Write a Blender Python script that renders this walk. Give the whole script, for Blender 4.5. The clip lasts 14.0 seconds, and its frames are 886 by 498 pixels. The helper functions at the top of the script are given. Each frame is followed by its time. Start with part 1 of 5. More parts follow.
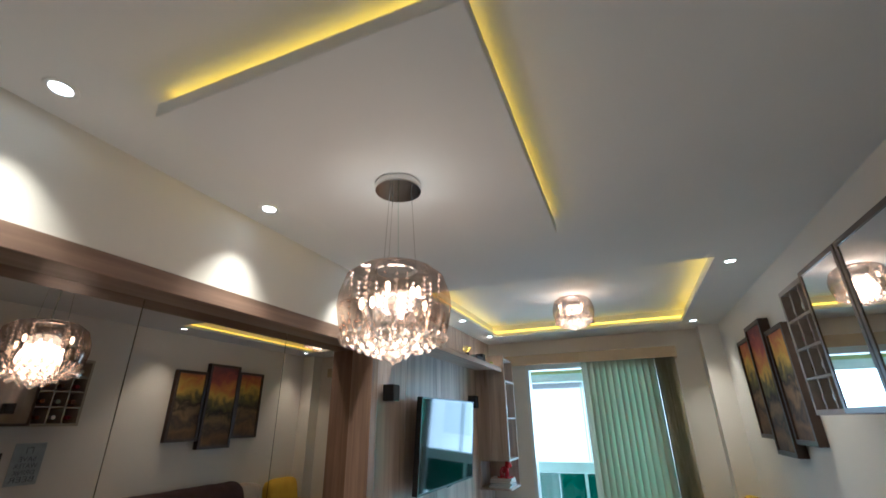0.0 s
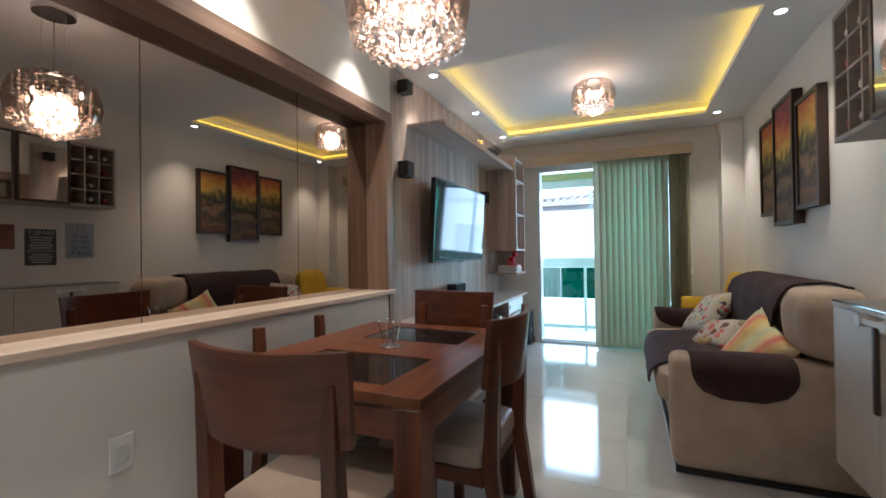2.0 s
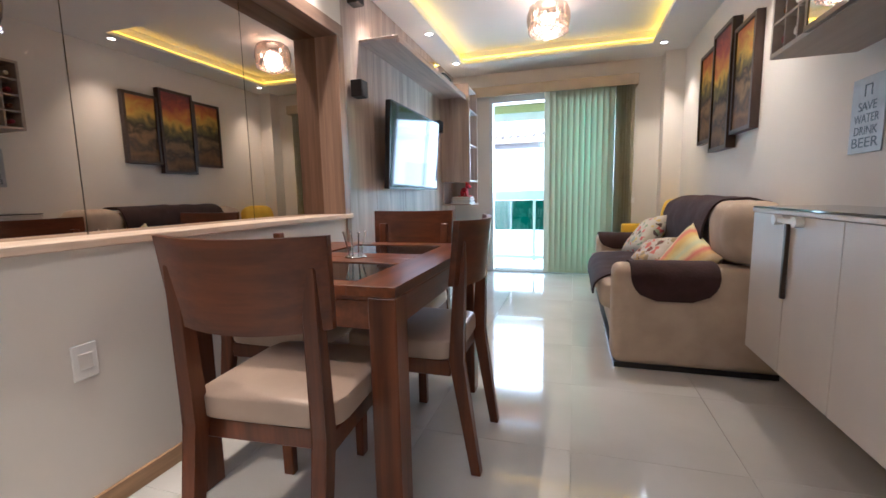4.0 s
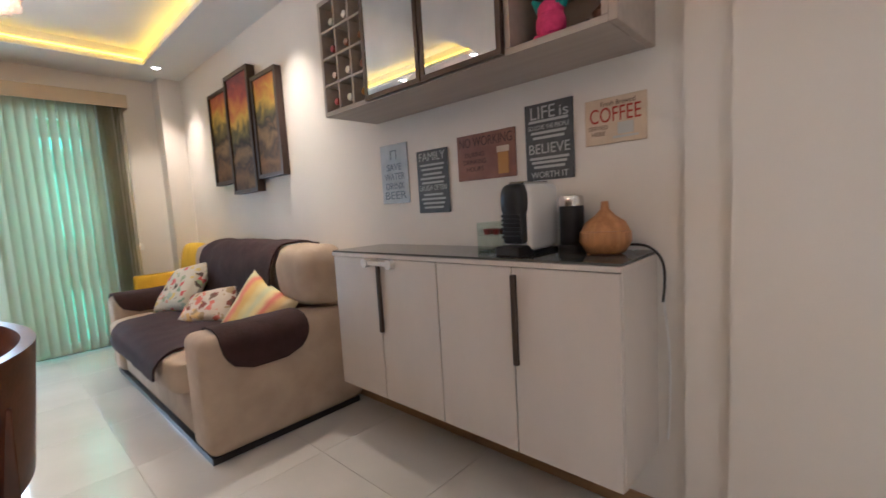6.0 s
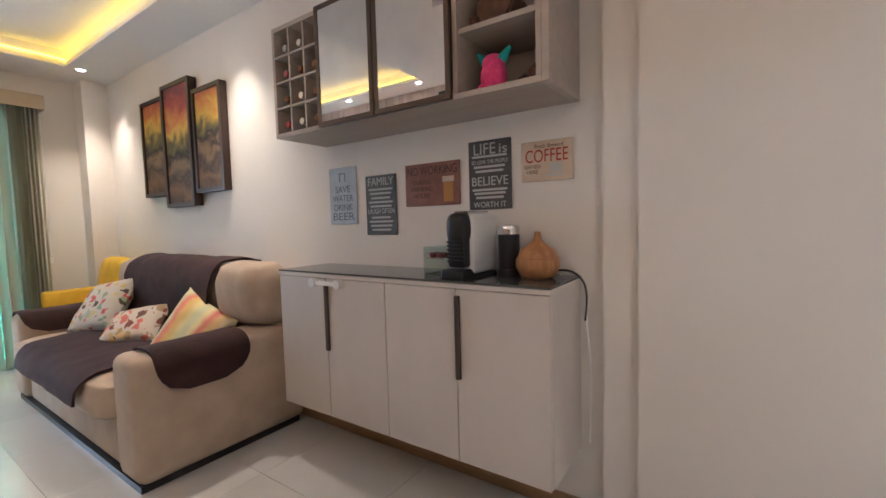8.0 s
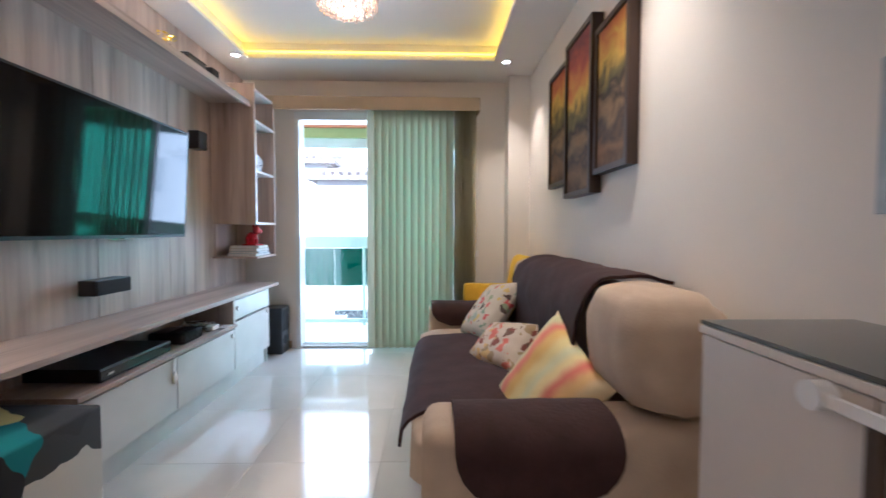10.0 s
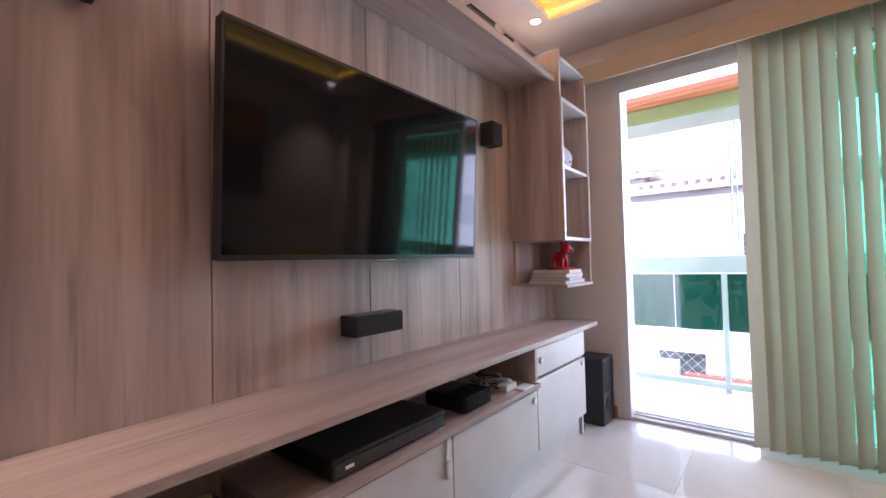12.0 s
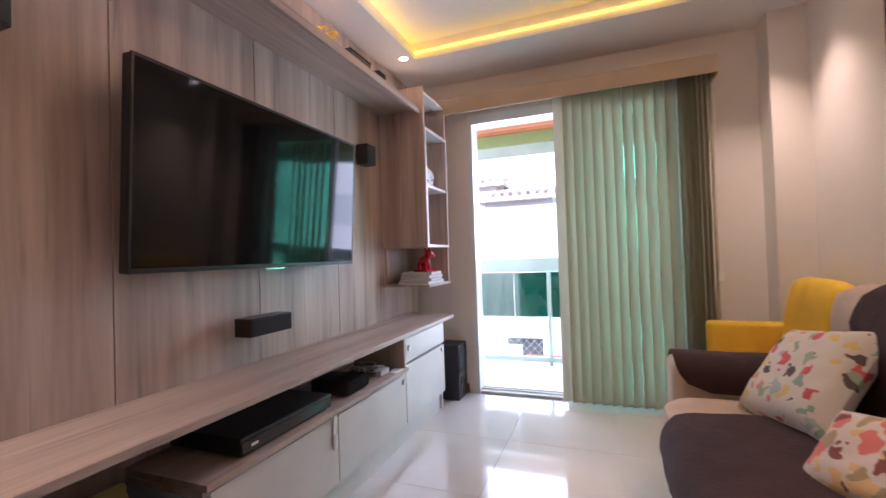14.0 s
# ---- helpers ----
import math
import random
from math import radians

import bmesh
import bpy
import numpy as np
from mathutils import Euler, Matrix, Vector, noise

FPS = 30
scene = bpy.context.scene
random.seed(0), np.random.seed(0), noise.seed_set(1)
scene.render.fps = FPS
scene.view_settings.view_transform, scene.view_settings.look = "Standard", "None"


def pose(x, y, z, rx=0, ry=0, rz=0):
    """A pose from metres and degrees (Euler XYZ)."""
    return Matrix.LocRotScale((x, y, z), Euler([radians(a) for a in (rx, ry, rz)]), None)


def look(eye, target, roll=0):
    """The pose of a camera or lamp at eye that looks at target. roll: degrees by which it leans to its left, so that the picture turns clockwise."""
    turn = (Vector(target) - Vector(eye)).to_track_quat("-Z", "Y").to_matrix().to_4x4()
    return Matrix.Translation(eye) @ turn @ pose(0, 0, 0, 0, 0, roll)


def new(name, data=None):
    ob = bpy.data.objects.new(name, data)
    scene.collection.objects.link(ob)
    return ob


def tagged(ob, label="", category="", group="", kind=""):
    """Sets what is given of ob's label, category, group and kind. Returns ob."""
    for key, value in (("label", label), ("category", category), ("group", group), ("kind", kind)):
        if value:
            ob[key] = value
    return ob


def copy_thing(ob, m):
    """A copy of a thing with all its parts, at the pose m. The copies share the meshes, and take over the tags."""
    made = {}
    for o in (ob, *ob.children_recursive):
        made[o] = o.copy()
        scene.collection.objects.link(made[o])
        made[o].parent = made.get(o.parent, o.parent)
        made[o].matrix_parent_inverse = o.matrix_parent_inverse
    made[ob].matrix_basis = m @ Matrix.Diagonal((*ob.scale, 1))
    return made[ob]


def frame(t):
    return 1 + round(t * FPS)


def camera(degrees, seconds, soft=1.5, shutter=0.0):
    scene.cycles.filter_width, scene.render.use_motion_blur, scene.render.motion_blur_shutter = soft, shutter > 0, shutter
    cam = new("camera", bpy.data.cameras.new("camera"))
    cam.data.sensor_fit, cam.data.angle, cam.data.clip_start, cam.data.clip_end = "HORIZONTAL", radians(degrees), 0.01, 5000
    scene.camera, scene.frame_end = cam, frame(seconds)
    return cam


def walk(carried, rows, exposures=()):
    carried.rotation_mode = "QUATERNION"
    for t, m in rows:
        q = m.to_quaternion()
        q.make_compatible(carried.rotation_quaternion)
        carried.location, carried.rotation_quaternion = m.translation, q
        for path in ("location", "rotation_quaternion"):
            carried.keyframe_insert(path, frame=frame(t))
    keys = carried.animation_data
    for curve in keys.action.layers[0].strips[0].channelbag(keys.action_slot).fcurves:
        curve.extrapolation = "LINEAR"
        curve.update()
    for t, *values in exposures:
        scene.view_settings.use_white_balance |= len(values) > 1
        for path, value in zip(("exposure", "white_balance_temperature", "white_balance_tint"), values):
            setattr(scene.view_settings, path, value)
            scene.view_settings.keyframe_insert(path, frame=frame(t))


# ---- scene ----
cam = camera(92.5, 14.0, shutter=0.25)
EXPOSURES = ((0, 0.4, 4350, -2), (2.2, 0.6, 4550, 4), (4.3, 1.25, 4700, 10), (7.2, 1.3, 4800, 9), (9.5, 1.2, 4650, 12), (10.5, 0.9, 4700, 15), (11.5, 0.9, 5300, 35), (14, 0.85, 5300, 30))
PATH = [
    (0, (0.93, 0.723, 1.538), (0.232, 2.44, 2.291), -0.8),
    (0.5, (0.84, 0.907, 1.437), (0.089, 2.672, 2.004), -0.3),
    (1, (0.8, 0.964, 1.314), (0.011, 2.765, 1.684), -0.3),
    (1.5, (0.811, 0.921, 1.213), (0.001, 2.741, 1.385), -0.6),
    (2, (0.865, 0.804, 1.126), (0.058, 2.634, 1.144), -0.8),
    (2.2, (0.903, 0.743, 1.087), (0.101, 2.574, 1.047), -0.8),
    (4.3, (0.79, 0.745, 0.996), (0.317, 2.687, 0.722), -1.3),
    (4.5, (0.76, 0.802, 1.001), (0.405, 2.75, 0.721), -1.5),
    (5, (0.615, 0.998, 1.012), (0.854, 2.966, 0.748), -2.3),
    (5.5, (0.576, 1.173, 1.067), (1.524, 2.917, 0.824), -3.3),
    (6, (0.482, 1.229, 1.094), (1.937, 2.587, 0.898), -3.4),
    (6.5, (0.342, 1.148, 1.139), (1.996, 2.261, 0.974), -3.0),
    (7, (0.23, 1.148, 1.131), (1.978, 2.113, 1.012), -2.5),
    (7.2, (0.2, 1.125, 1.14), (1.943, 2.095, 1.012), -2.4),
    (9.3, (0.914, 1.702, 1.1), (1.816, 3.485, 1.008), 0.2),
    (9.5, (0.974, 1.842, 1.104), (1.646, 3.724, 1.011), 0.3),
    (10, (1.074, 2.181, 1.092), (1.121, 4.178, 1.008), 0.2),
    (10.5, (1.014, 2.514, 1.072), (0.557, 4.46, 1.012), -0.2),
    (11, (0.909, 2.83, 1.042), (0.034, 4.628, 1.028), -1.0),
    (11.5, (0.769, 3.08, 1.029), (-0.36, 4.731, 1.055), -1.2),
    (12, (0.645, 3.262, 1.034), (-0.609, 4.819, 1.094), -1.4),
    (12.5, (0.587, 3.327, 1.029), (-0.681, 4.872, 1.114), -1.4),
    (13, (0.61, 3.268, 1.028), (-0.548, 4.897, 1.111), -1.6),
    (13.5, (0.709, 3.098, 1.038), (-0.247, 4.853, 1.105), -1.8),
    (14, (0.792, 2.925, 1.072), (0.08, 4.794, 1.108), -1.9),
]
walk(cam, [(t, look(eye, target, roll)) for t, eye, target, roll in PATH], exposures=EXPOSURES)

# ---- world and large lights ----
world = bpy.data.worlds.new("sky")
scene.world = world
world.use_nodes = True
sky = world.node_tree.nodes.new("ShaderNodeTexSky")
sky.sky_type, sky.sun_disc = "NISHITA", False
sky.dust_density, sky.air_density = 6.0, 0.8
sky.sun_elevation, sky.sun_rotation = radians(58), radians(160)
world.node_tree.nodes["Background"].inputs["Strength"].default_value = 0.15
world.node_tree.links.new(sky.outputs[0], world.node_tree.nodes["Background"].inputs["Color"])


def lamp(name, kind, m, energy, color, **more):
    data = bpy.data.lights.new(name, kind)
    data.energy, data.color = energy, color
    for k, v in more.items():
        if k == "size":
            data.size = v
        elif k == "size_y":
            data.shape, data.size_y = "RECTANGLE", v
        elif k == "angle":
            data.angle = v
        elif k == "spot":
            data.spot_size, data.spot_blend = v, 1.0
        elif k == "radius":
            data.shadow_soft_size = v
    ob = new(name, data)
    ob.matrix_basis = m
    return ob


WARM = (1.0, 0.80, 0.58)
lamp("sun", "SUN", look((-4, -9, 16), (0, 6, 0)), 5.0, (1.0, 0.95, 0.88), angle=radians(0.5))
lamp("balcony_daylight", "AREA", look((0.6, 7.13, 1.2), (0.6, 0, 1.0)), 85, (0.94, 1.0, 1.0), size=3.6, size_y=1.9)

# ---- materials ----


def material(name, color, rough=0.5, metal=0.0, color2=None, scale=(6, 6, 6), detail=4.0, bump=0.0, bump_scale=60.0,
             spread=(0.35, 0.65), coat=0.0, random_value=0.0, trans=0.0, emit=0.0, fine=0.0):
    """Two scales of noise over a base colour, with fine relief."""
    m = bpy.data.materials.new(name)
    m.use_nodes = True
    n, l = m.node_tree.nodes, m.node_tree.links
    b = n["Principled BSDF"]
    b.inputs["Roughness"].default_value, b.inputs["Metallic"].default_value = rough, metal
    b.inputs["Coat Weight"].default_value = coat
    b.inputs["Transmission Weight"].default_value = trans
    co = n.new("ShaderNodeTexCoord")
    mp = n.new("ShaderNodeMapping")
    mp.inputs["Scale"].default_value = scale
    l.new(co.outputs["Object"], mp.inputs["Vector"])
    tex = n.new("ShaderNodeTexNoise")
    tex.inputs["Scale"].default_value, tex.inputs["Detail"].default_value = 1.0, detail
    l.new(mp.outputs[0], tex.inputs["Vector"])
    ramp = n.new("ShaderNodeValToRGB")
    ramp.color_ramp.elements[0].position, ramp.color_ramp.elements[1].position = spread
    c2 = color2 or tuple(c * 0.9 for c in color)
    ramp.color_ramp.elements[0].color, ramp.color_ramp.elements[1].color = (*c2, 1), (*color, 1)
    l.new(tex.outputs["Fac"], ramp.inputs["Fac"])
    out = ramp.outputs["Color"]
    if random_value:
        info, mul, hsv = n.new("ShaderNodeObjectInfo"), n.new("ShaderNodeMapRange"), n.new("ShaderNodeHueSaturation")
        mul.inputs["To Min"].default_value, mul.inputs["To Max"].default_value = 1 - random_value, 1 + random_value
        l.new(info.outputs["Random"], mul.inputs["Value"])
        l.new(mul.outputs[0], hsv.inputs["Value"])
        l.new(out, hsv.inputs["Color"])
        out = hsv.outputs["Color"]
    l.new(out, b.inputs["Base Color"])
    if bump or fine:
        t2 = n.new("ShaderNodeTexNoise")
        t2.inputs["Scale"].default_value, t2.inputs["Detail"].default_value = bump_scale, 3
        l.new(co.outputs["Object"], t2.inputs["Vector"])
        bp = n.new("ShaderNodeBump")
        bp.inputs["Strength"].default_value, bp.inputs["Distance"].default_value = bump, 0.004
        l.new(t2.outputs["Fac"], bp.inputs["Height"])
        l.new(bp.outputs[0], b.inputs["Normal"])
    if emit:
        b.inputs["Emission Color"].default_value = (*color, 1)
        b.inputs["Emission Strength"].default_value = emit
    return m


def wood(name, light, dark, axis, across=16.0, along=0.8, rough=0.45, bump=0.08, random_value=0.0, flecks=False):
    sc = [across, across, across]
    sc["xyz".index(axis)] = along
    m = material(name, light, rough, color2=dark, scale=sc, detail=6, bump=bump, bump_scale=90, spread=(0.38, 0.62), random_value=random_value)
    n, l = m.node_tree.nodes, m.node_tree.links
    b = n["Principled BSDF"]
    src = b.inputs["Base Color"].links[0].from_socket
    co = n.new("ShaderNodeTexCoord")
    mp = n.new("ShaderNodeMapping")
    mp.inputs["Scale"].default_value = [v * 5 for v in sc]
    l.new(co.outputs["Object"], mp.inputs["Vector"])
    tex = n.new("ShaderNodeTexNoise")
    tex.inputs["Scale"].default_value, tex.inputs["Detail"].default_value = 1.0, 5
    l.new(mp.outputs[0], tex.inputs["Vector"])
    r = n.new("ShaderNodeMapRange")
    r.inputs["From Min"].default_value, r.inputs["From Max"].default_value = 0.3, 0.7
    r.inputs["To Min"].default_value, r.inputs["To Max"].default_value = 0.84, 1.08
    l.new(tex.outputs["Fac"], r.inputs["Value"])
    mix = n.new("ShaderNodeVectorMath")
    mix.operation = "SCALE"
    l.new(src, mix.inputs[0])
    l.new(r.outputs[0], mix.inputs["Scale"])
    l.new(mix.outputs[0], b.inputs["Base Color"])
    if flecks:
        last = mix.outputs[0]
        for wide, long, lo, hi, f0, f1 in ((4.5, 0.12, 0.87, 1.07, 0.36, 0.64), (24.0, 1.6, 0.72, 1.0, 0.29, 0.40)):
            mp = n.new("ShaderNodeMapping")
            k = [wide, wide, wide]
            k["xyz".index(axis)] = long
            mp.inputs["Scale"].default_value, mp.inputs["Location"].default_value = k, (wide, 3.1, 1.7)
            l.new(co.outputs["Object"], mp.inputs["Vector"])
            tex = n.new("ShaderNodeTexNoise")
            tex.inputs["Scale"].default_value, tex.inputs["Detail"].default_value, tex.inputs["Distortion"].default_value = 1.0, 3, 0.3
            l.new(mp.outputs[0], tex.inputs["Vector"])
            r = n.new("ShaderNodeMapRange")
            r.inputs["From Min"].default_value, r.inputs["From Max"].default_value = f0, f1
            r.inputs["To Min"].default_value, r.inputs["To Max"].default_value = lo, hi
            l.new(tex.outputs["Fac"], r.inputs["Value"])
            mix = n.new("ShaderNodeVectorMath")
            mix.operation = "SCALE"
            l.new(last, mix.inputs[0])
            l.new(r.outputs[0], mix.inputs["Scale"])
            last = mix.outputs[0]
        l.new(last, b.inputs["Base Color"])
    return m


def pane(name, tint, gloss=0.06, milk=0.0):
    """Thin clear sheet: tinted transparency with a gloss on top; milk: the share of light that its facets scatter."""
    m = bpy.data.materials.new(name)
    m.use_nodes = True
    n, l = m.node_tree.nodes, m.node_tree.links
    n.remove(n["Principled BSDF"])
    tr, gl, mix = n.new("ShaderNodeBsdfTransparent"), n.new("ShaderNodeBsdfGlossy"), n.new("ShaderNodeMixShader")
    tr.inputs["Color"].default_value = (*tint, 1)
    gl.inputs["Roughness"].default_value = 0.02
    mix.inputs["Fac"].default_value = gloss
    l.new(tr.outputs[0], mix.inputs[1])
    l.new(gl.outputs[0], mix.inputs[2])
    out = mix.outputs[0]
    if milk:
        sc, mix2 = n.new("ShaderNodeBsdfTranslucent"), n.new("ShaderNodeMixShader")
        sc.inputs["Color"].default_value = (*tint, 1)
        mix2.inputs["Fac"].default_value = milk
        l.new(out, mix2.inputs[1])
        l.new(sc.outputs[0], mix2.inputs[2])
        out = mix2.outputs[0]
    l.new(out, n["Material Output"].inputs["Surface"])
    return m


def cloth(name, color, through_light=0.5):
    m = bpy.data.materials.new(name)
    m.use_nodes = True
    n, l = m.node_tree.nodes, m.node_tree.links
    n.remove(n["Principled BSDF"])
    d, t, mix = n.new("ShaderNodeBsdfDiffuse"), n.new("ShaderNodeBsdfTranslucent"), n.new("ShaderNodeMixShader")
    tex, ramp = n.new("ShaderNodeTexNoise"), n.new("ShaderNodeValToRGB")
    tex.inputs["Scale"].default_value, tex.inputs["Detail"].default_value = 40, 4
    ramp.color_ramp.elements[0].color = (*[c * 0.88 for c in color], 1)
    ramp.color_ramp.elements[1].color = (*color, 1)
    l.new(tex.outputs["Fac"], ramp.inputs["Fac"])
    l.new(ramp.outputs[0], d.inputs["Color"])
    l.new(ramp.outputs[0], t.inputs["Color"])
    mix.inputs["Fac"].default_value = through_light
    l.new(d.outputs[0], mix.inputs[1])
    l.new(t.outputs[0], mix.inputs[2])
    l.new(mix.outputs[0], n["Material Output"].inputs["Surface"])
    return m


def patches(name, ground, colors, scale, size=0.5, rough=0.9, stripes=None):
    """Cotton print: coloured blots on a ground, or stripes."""
    m = material(name, ground, rough, bump=0.25, bump_scale=220)
    n, l = m.node_tree.nodes, m.node_tree.links
    b = n["Principled BSDF"]
    co = n.new("ShaderNodeTexCoord")
    ramp = n.new("ShaderNodeValToRGB")
    ramp.color_ramp.interpolation = "CONSTANT" if not stripes else "EASE"
    if stripes:
        sep = n.new("ShaderNodeSeparateXYZ")
        l.new(co.outputs["Object"], sep.inputs[0])
        wob = n.new("ShaderNodeTexNoise")
        wob.inputs["Scale"].default_value = 9
        l.new(co.outputs["Object"], wob.inputs["Vector"])
        ad = n.new("ShaderNodeMath")
        ad.operation = "MULTIPLY_ADD"
        ad.inputs[1].default_value = 0.06
        l.new(wob.outputs["Fac"], ad.inputs[0])
        l.new(sep.outputs[stripes], ad.inputs[2])
        mr = n.new("ShaderNodeMapRange")
        mr.inputs["From Min"].default_value, mr.inputs["From Max"].default_value = -scale + 0.03, scale + 0.03
        l.new(ad.outputs[0], mr.inputs["Value"])
        l.new(mr.outputs[0], ramp.inputs["Fac"])
    else:
        vo = n.new("ShaderNodeTexVoronoi")
        vo.inputs["Scale"].default_value = scale
        wob = n.new("ShaderNodeTexNoise")
        wob.inputs["Scale"].default_value = scale * 1.3
        mx = n.new("ShaderNodeVectorMath")
        mx.operation = "MULTIPLY_ADD"
        mx.inputs[1].default_value = (0.09, 0.09, 0.09)
        l.new(co.outputs["Object"], wob.inputs["Vector"])
        l.new(wob.outputs["Color"], mx.inputs[0])
        l.new(co.outputs["Object"], mx.inputs[2])
        l.new(mx.outputs[0], vo.inputs["Vector"])
        sep = n.new("ShaderNodeSeparateColor")
        l.new(vo.outputs["Color"], sep.inputs[0])
        l.new(sep.outputs[0], ramp.inputs["Fac"])
    e = ramp.color_ramp.elements
    while len(e) < len(colors):
        e.new(0.5)
    for k, c in enumerate(colors):
        e[k].position, e[k].color = k / len(colors), (*c, 1)
    out = ramp.outputs[0]
    if not stripes:
        lt = n.new("ShaderNodeMath")
        lt.operation = "LESS_THAN"
        lt.inputs[1].default_value = size
        l.new(vo.outputs["Distance"], lt.inputs[0])
        mix = n.new("ShaderNodeMix")
        mix.data_type = "RGBA"
        l.new(lt.outputs[0], mix.inputs[0])
        mix.inputs[6].default_value = (*ground, 1)
        l.new(ramp.outputs[0], mix.inputs[7])
        out = mix.outputs[2]
    l.new(out, b.inputs["Base Color"])
    return m


M_WALL = material("wall_paint", (0.74, 0.70, 0.64), 0.75, color2=(0.70, 0.66, 0.60), scale=(1.5, 1.5, 1.5), bump=0.05, bump_scale=160)
M_CEIL = material("ceiling_paint", (0.80, 0.79, 0.77), 0.8, color2=(0.77, 0.76, 0.74), scale=(1.2, 1.2, 1.2), bump=0.03, bump_scale=140)
M_TILE = material("porcelain", (0.62, 0.60, 0.56), 0.09, color2=(0.56, 0.54, 0.50), scale=(2.2, 2.2, 2.2), detail=6, random_value=0.02, coat=0.3)
M_GROUT = material("grout", (0.58, 0.56, 0.52), 0.6)
M_PANEL = wood("grey_oak_upright", (0.58, 0.475, 0.41), (0.41, 0.32, 0.268), "z", 8, 0.45, 0.42, random_value=0.05, flecks=True)
M_PANELY = wood("grey_oak_lengthwise", (0.55, 0.45, 0.39), (0.40, 0.31, 0.258), "y", 9, 0.5, 0.42, flecks=True)
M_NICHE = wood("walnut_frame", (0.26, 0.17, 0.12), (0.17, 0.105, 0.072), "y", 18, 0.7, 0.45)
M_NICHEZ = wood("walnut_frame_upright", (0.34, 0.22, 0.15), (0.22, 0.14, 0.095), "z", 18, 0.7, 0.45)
M_CHAIR = wood("red_brown_wood", (0.145, 0.042, 0.013), (0.07, 0.019, 0.006), "z", 22, 1.2, 0.32)
M_TABLE = wood("red_brown_tabletop", (0.18, 0.053, 0.016), (0.095, 0.026, 0.008), "y", 20, 1.0, 0.28)
M_BASE = wood("skirting_wood", (0.42, 0.26, 0.13), (0.30, 0.18, 0.09), "y", 20, 1.0, 0.5)
M_LACQ = material("champagne_lacquer", (0.60, 0.54, 0.48), 0.38, color2=(0.58, 0.52, 0.46), scale=(9, 9, 3), bump=0.02, bump_scale=200)
M_LACQ2 = material("white_lacquer", (0.66, 0.64, 0.61), 0.3, scale=(4, 4, 4))
M_TAUPE = material("taupe_laminate", (0.40, 0.35, 0.30), 0.5, color2=(0.36, 0.31, 0.265), scale=(30, 2, 30), bump=0.04, bump_scale=120)
M_DARKMETAL = material("bronze_metal", (0.10, 0.075, 0.06), 0.35, 0.7)
M_BLACK = material("black_plastic", (0.012, 0.012, 0.013), 0.38, bump=0.03, bump_scale=200)
M_SCREEN = material("tv_screen", (0.006, 0.006, 0.007), 0.06, scale=(2, 2, 2))
M_SCREEN.node_tree.nodes["Principled BSDF"].inputs["Specular IOR Level"].default_value = 0.3
M_GLASSBLACK = material("black_glass", (0.008, 0.008, 0.009), 0.04)
M_CHROME = material("chrome", (0.75, 0.74, 0.73), 0.12, 1.0)
M_WHITE = material("white_plastic", (0.78, 0.77, 0.75), 0.35)
M_ALU = material("white_aluminium", (0.72, 0.74, 0.73), 0.35, scale=(3, 3, 3))
M_GREENALU = material("pale_green_frame", (0.50, 0.64, 0.57), 0.4)
M_GREENBEAM = material("green_paint", (0.32, 0.42, 0.16), 0.7)
M_MIRROR = material("bronze_mirror", (0.50, 0.44, 0.385), 0.012, 1.0, color2=(0.495, 0.435, 0.38))
M_MIRROR2 = material("cabinet_mirror", (0.74, 0.74, 0.73), 0.02, 1.0)
M_SOFA = material("beige_suede", (0.52, 0.41, 0.30), 0.95, color2=(0.44, 0.34, 0.245), scale=(7, 7, 7), bump=0.25, bump_scale=150)
M_THROW = material("brown_quilt", (0.048, 0.021, 0.019), 0.95, color2=(0.034, 0.015, 0.013), scale=(12, 12, 12), bump=0.6, bump_scale=70)
M_SEAT = material("cream_leatherette", (0.44, 0.34, 0.26), 0.36, color2=(0.38, 0.29, 0.22), scale=(5, 5, 5), bump=0.12, bump_scale=120)
M_YELLOW = material("yellow_velvet", (0.72, 0.47, 0.015), 0.9, color2=(0.62, 0.39, 0.01), bump=0.2, bump_scale=160)
M_LED = material("yellow_led", (1.0, 0.56, 0.02), 0.5, emit=3.8)
M_BULB = material("warm_bulb", (1.0, 0.66, 0.36), 0.5, emit=15.0)
M_SPOT = material("spot_lens", (1.0, 0.86, 0.68), 0.5, emit=14.0)
M_SMOKE = pane("smoked_glass", (0.78, 0.66, 0.58), 0.22)
M_CRYSTAL = pane("crystal", (0.97, 0.88, 0.80), 0.36, 0.05)
M_CLEAR = pane("clear_glass", (0.93, 0.97, 0.95), 0.08)
M_GREENGLASS = pane("green_glass", (0.62, 0.90, 0.80), 0.06)
M_TOPGLASS = material("smoked_glass_top", (0.10, 0.10, 0.09), 0.05)
M_BLIND = cloth("blind_fabric", (0.50, 0.47, 0.34), 0.22)
M_PELMET = material("pelmet_fabric", (0.52, 0.42, 0.29), 0.8, bump=0.1)

# ---- building helpers ----


def bm_box(b, x0, x1, y0, y1, z0, z1, bevel=0.0, seg=1):
    g = bmesh.ops.create_cube(b, size=1.0, matrix=Matrix.LocRotScale(((x0 + x1) / 2, (y0 + y1) / 2, (z0 + z1) / 2), None, (abs(x1 - x0), abs(y1 - y0), abs(z1 - z0))))
    if bevel:
        edges = list({e for v in g["verts"] for e in v.link_edges})
        bmesh.ops.bevel(b, geom=edges, offset=bevel, segments=seg, affect="EDGES", profile=0.5)
    return b


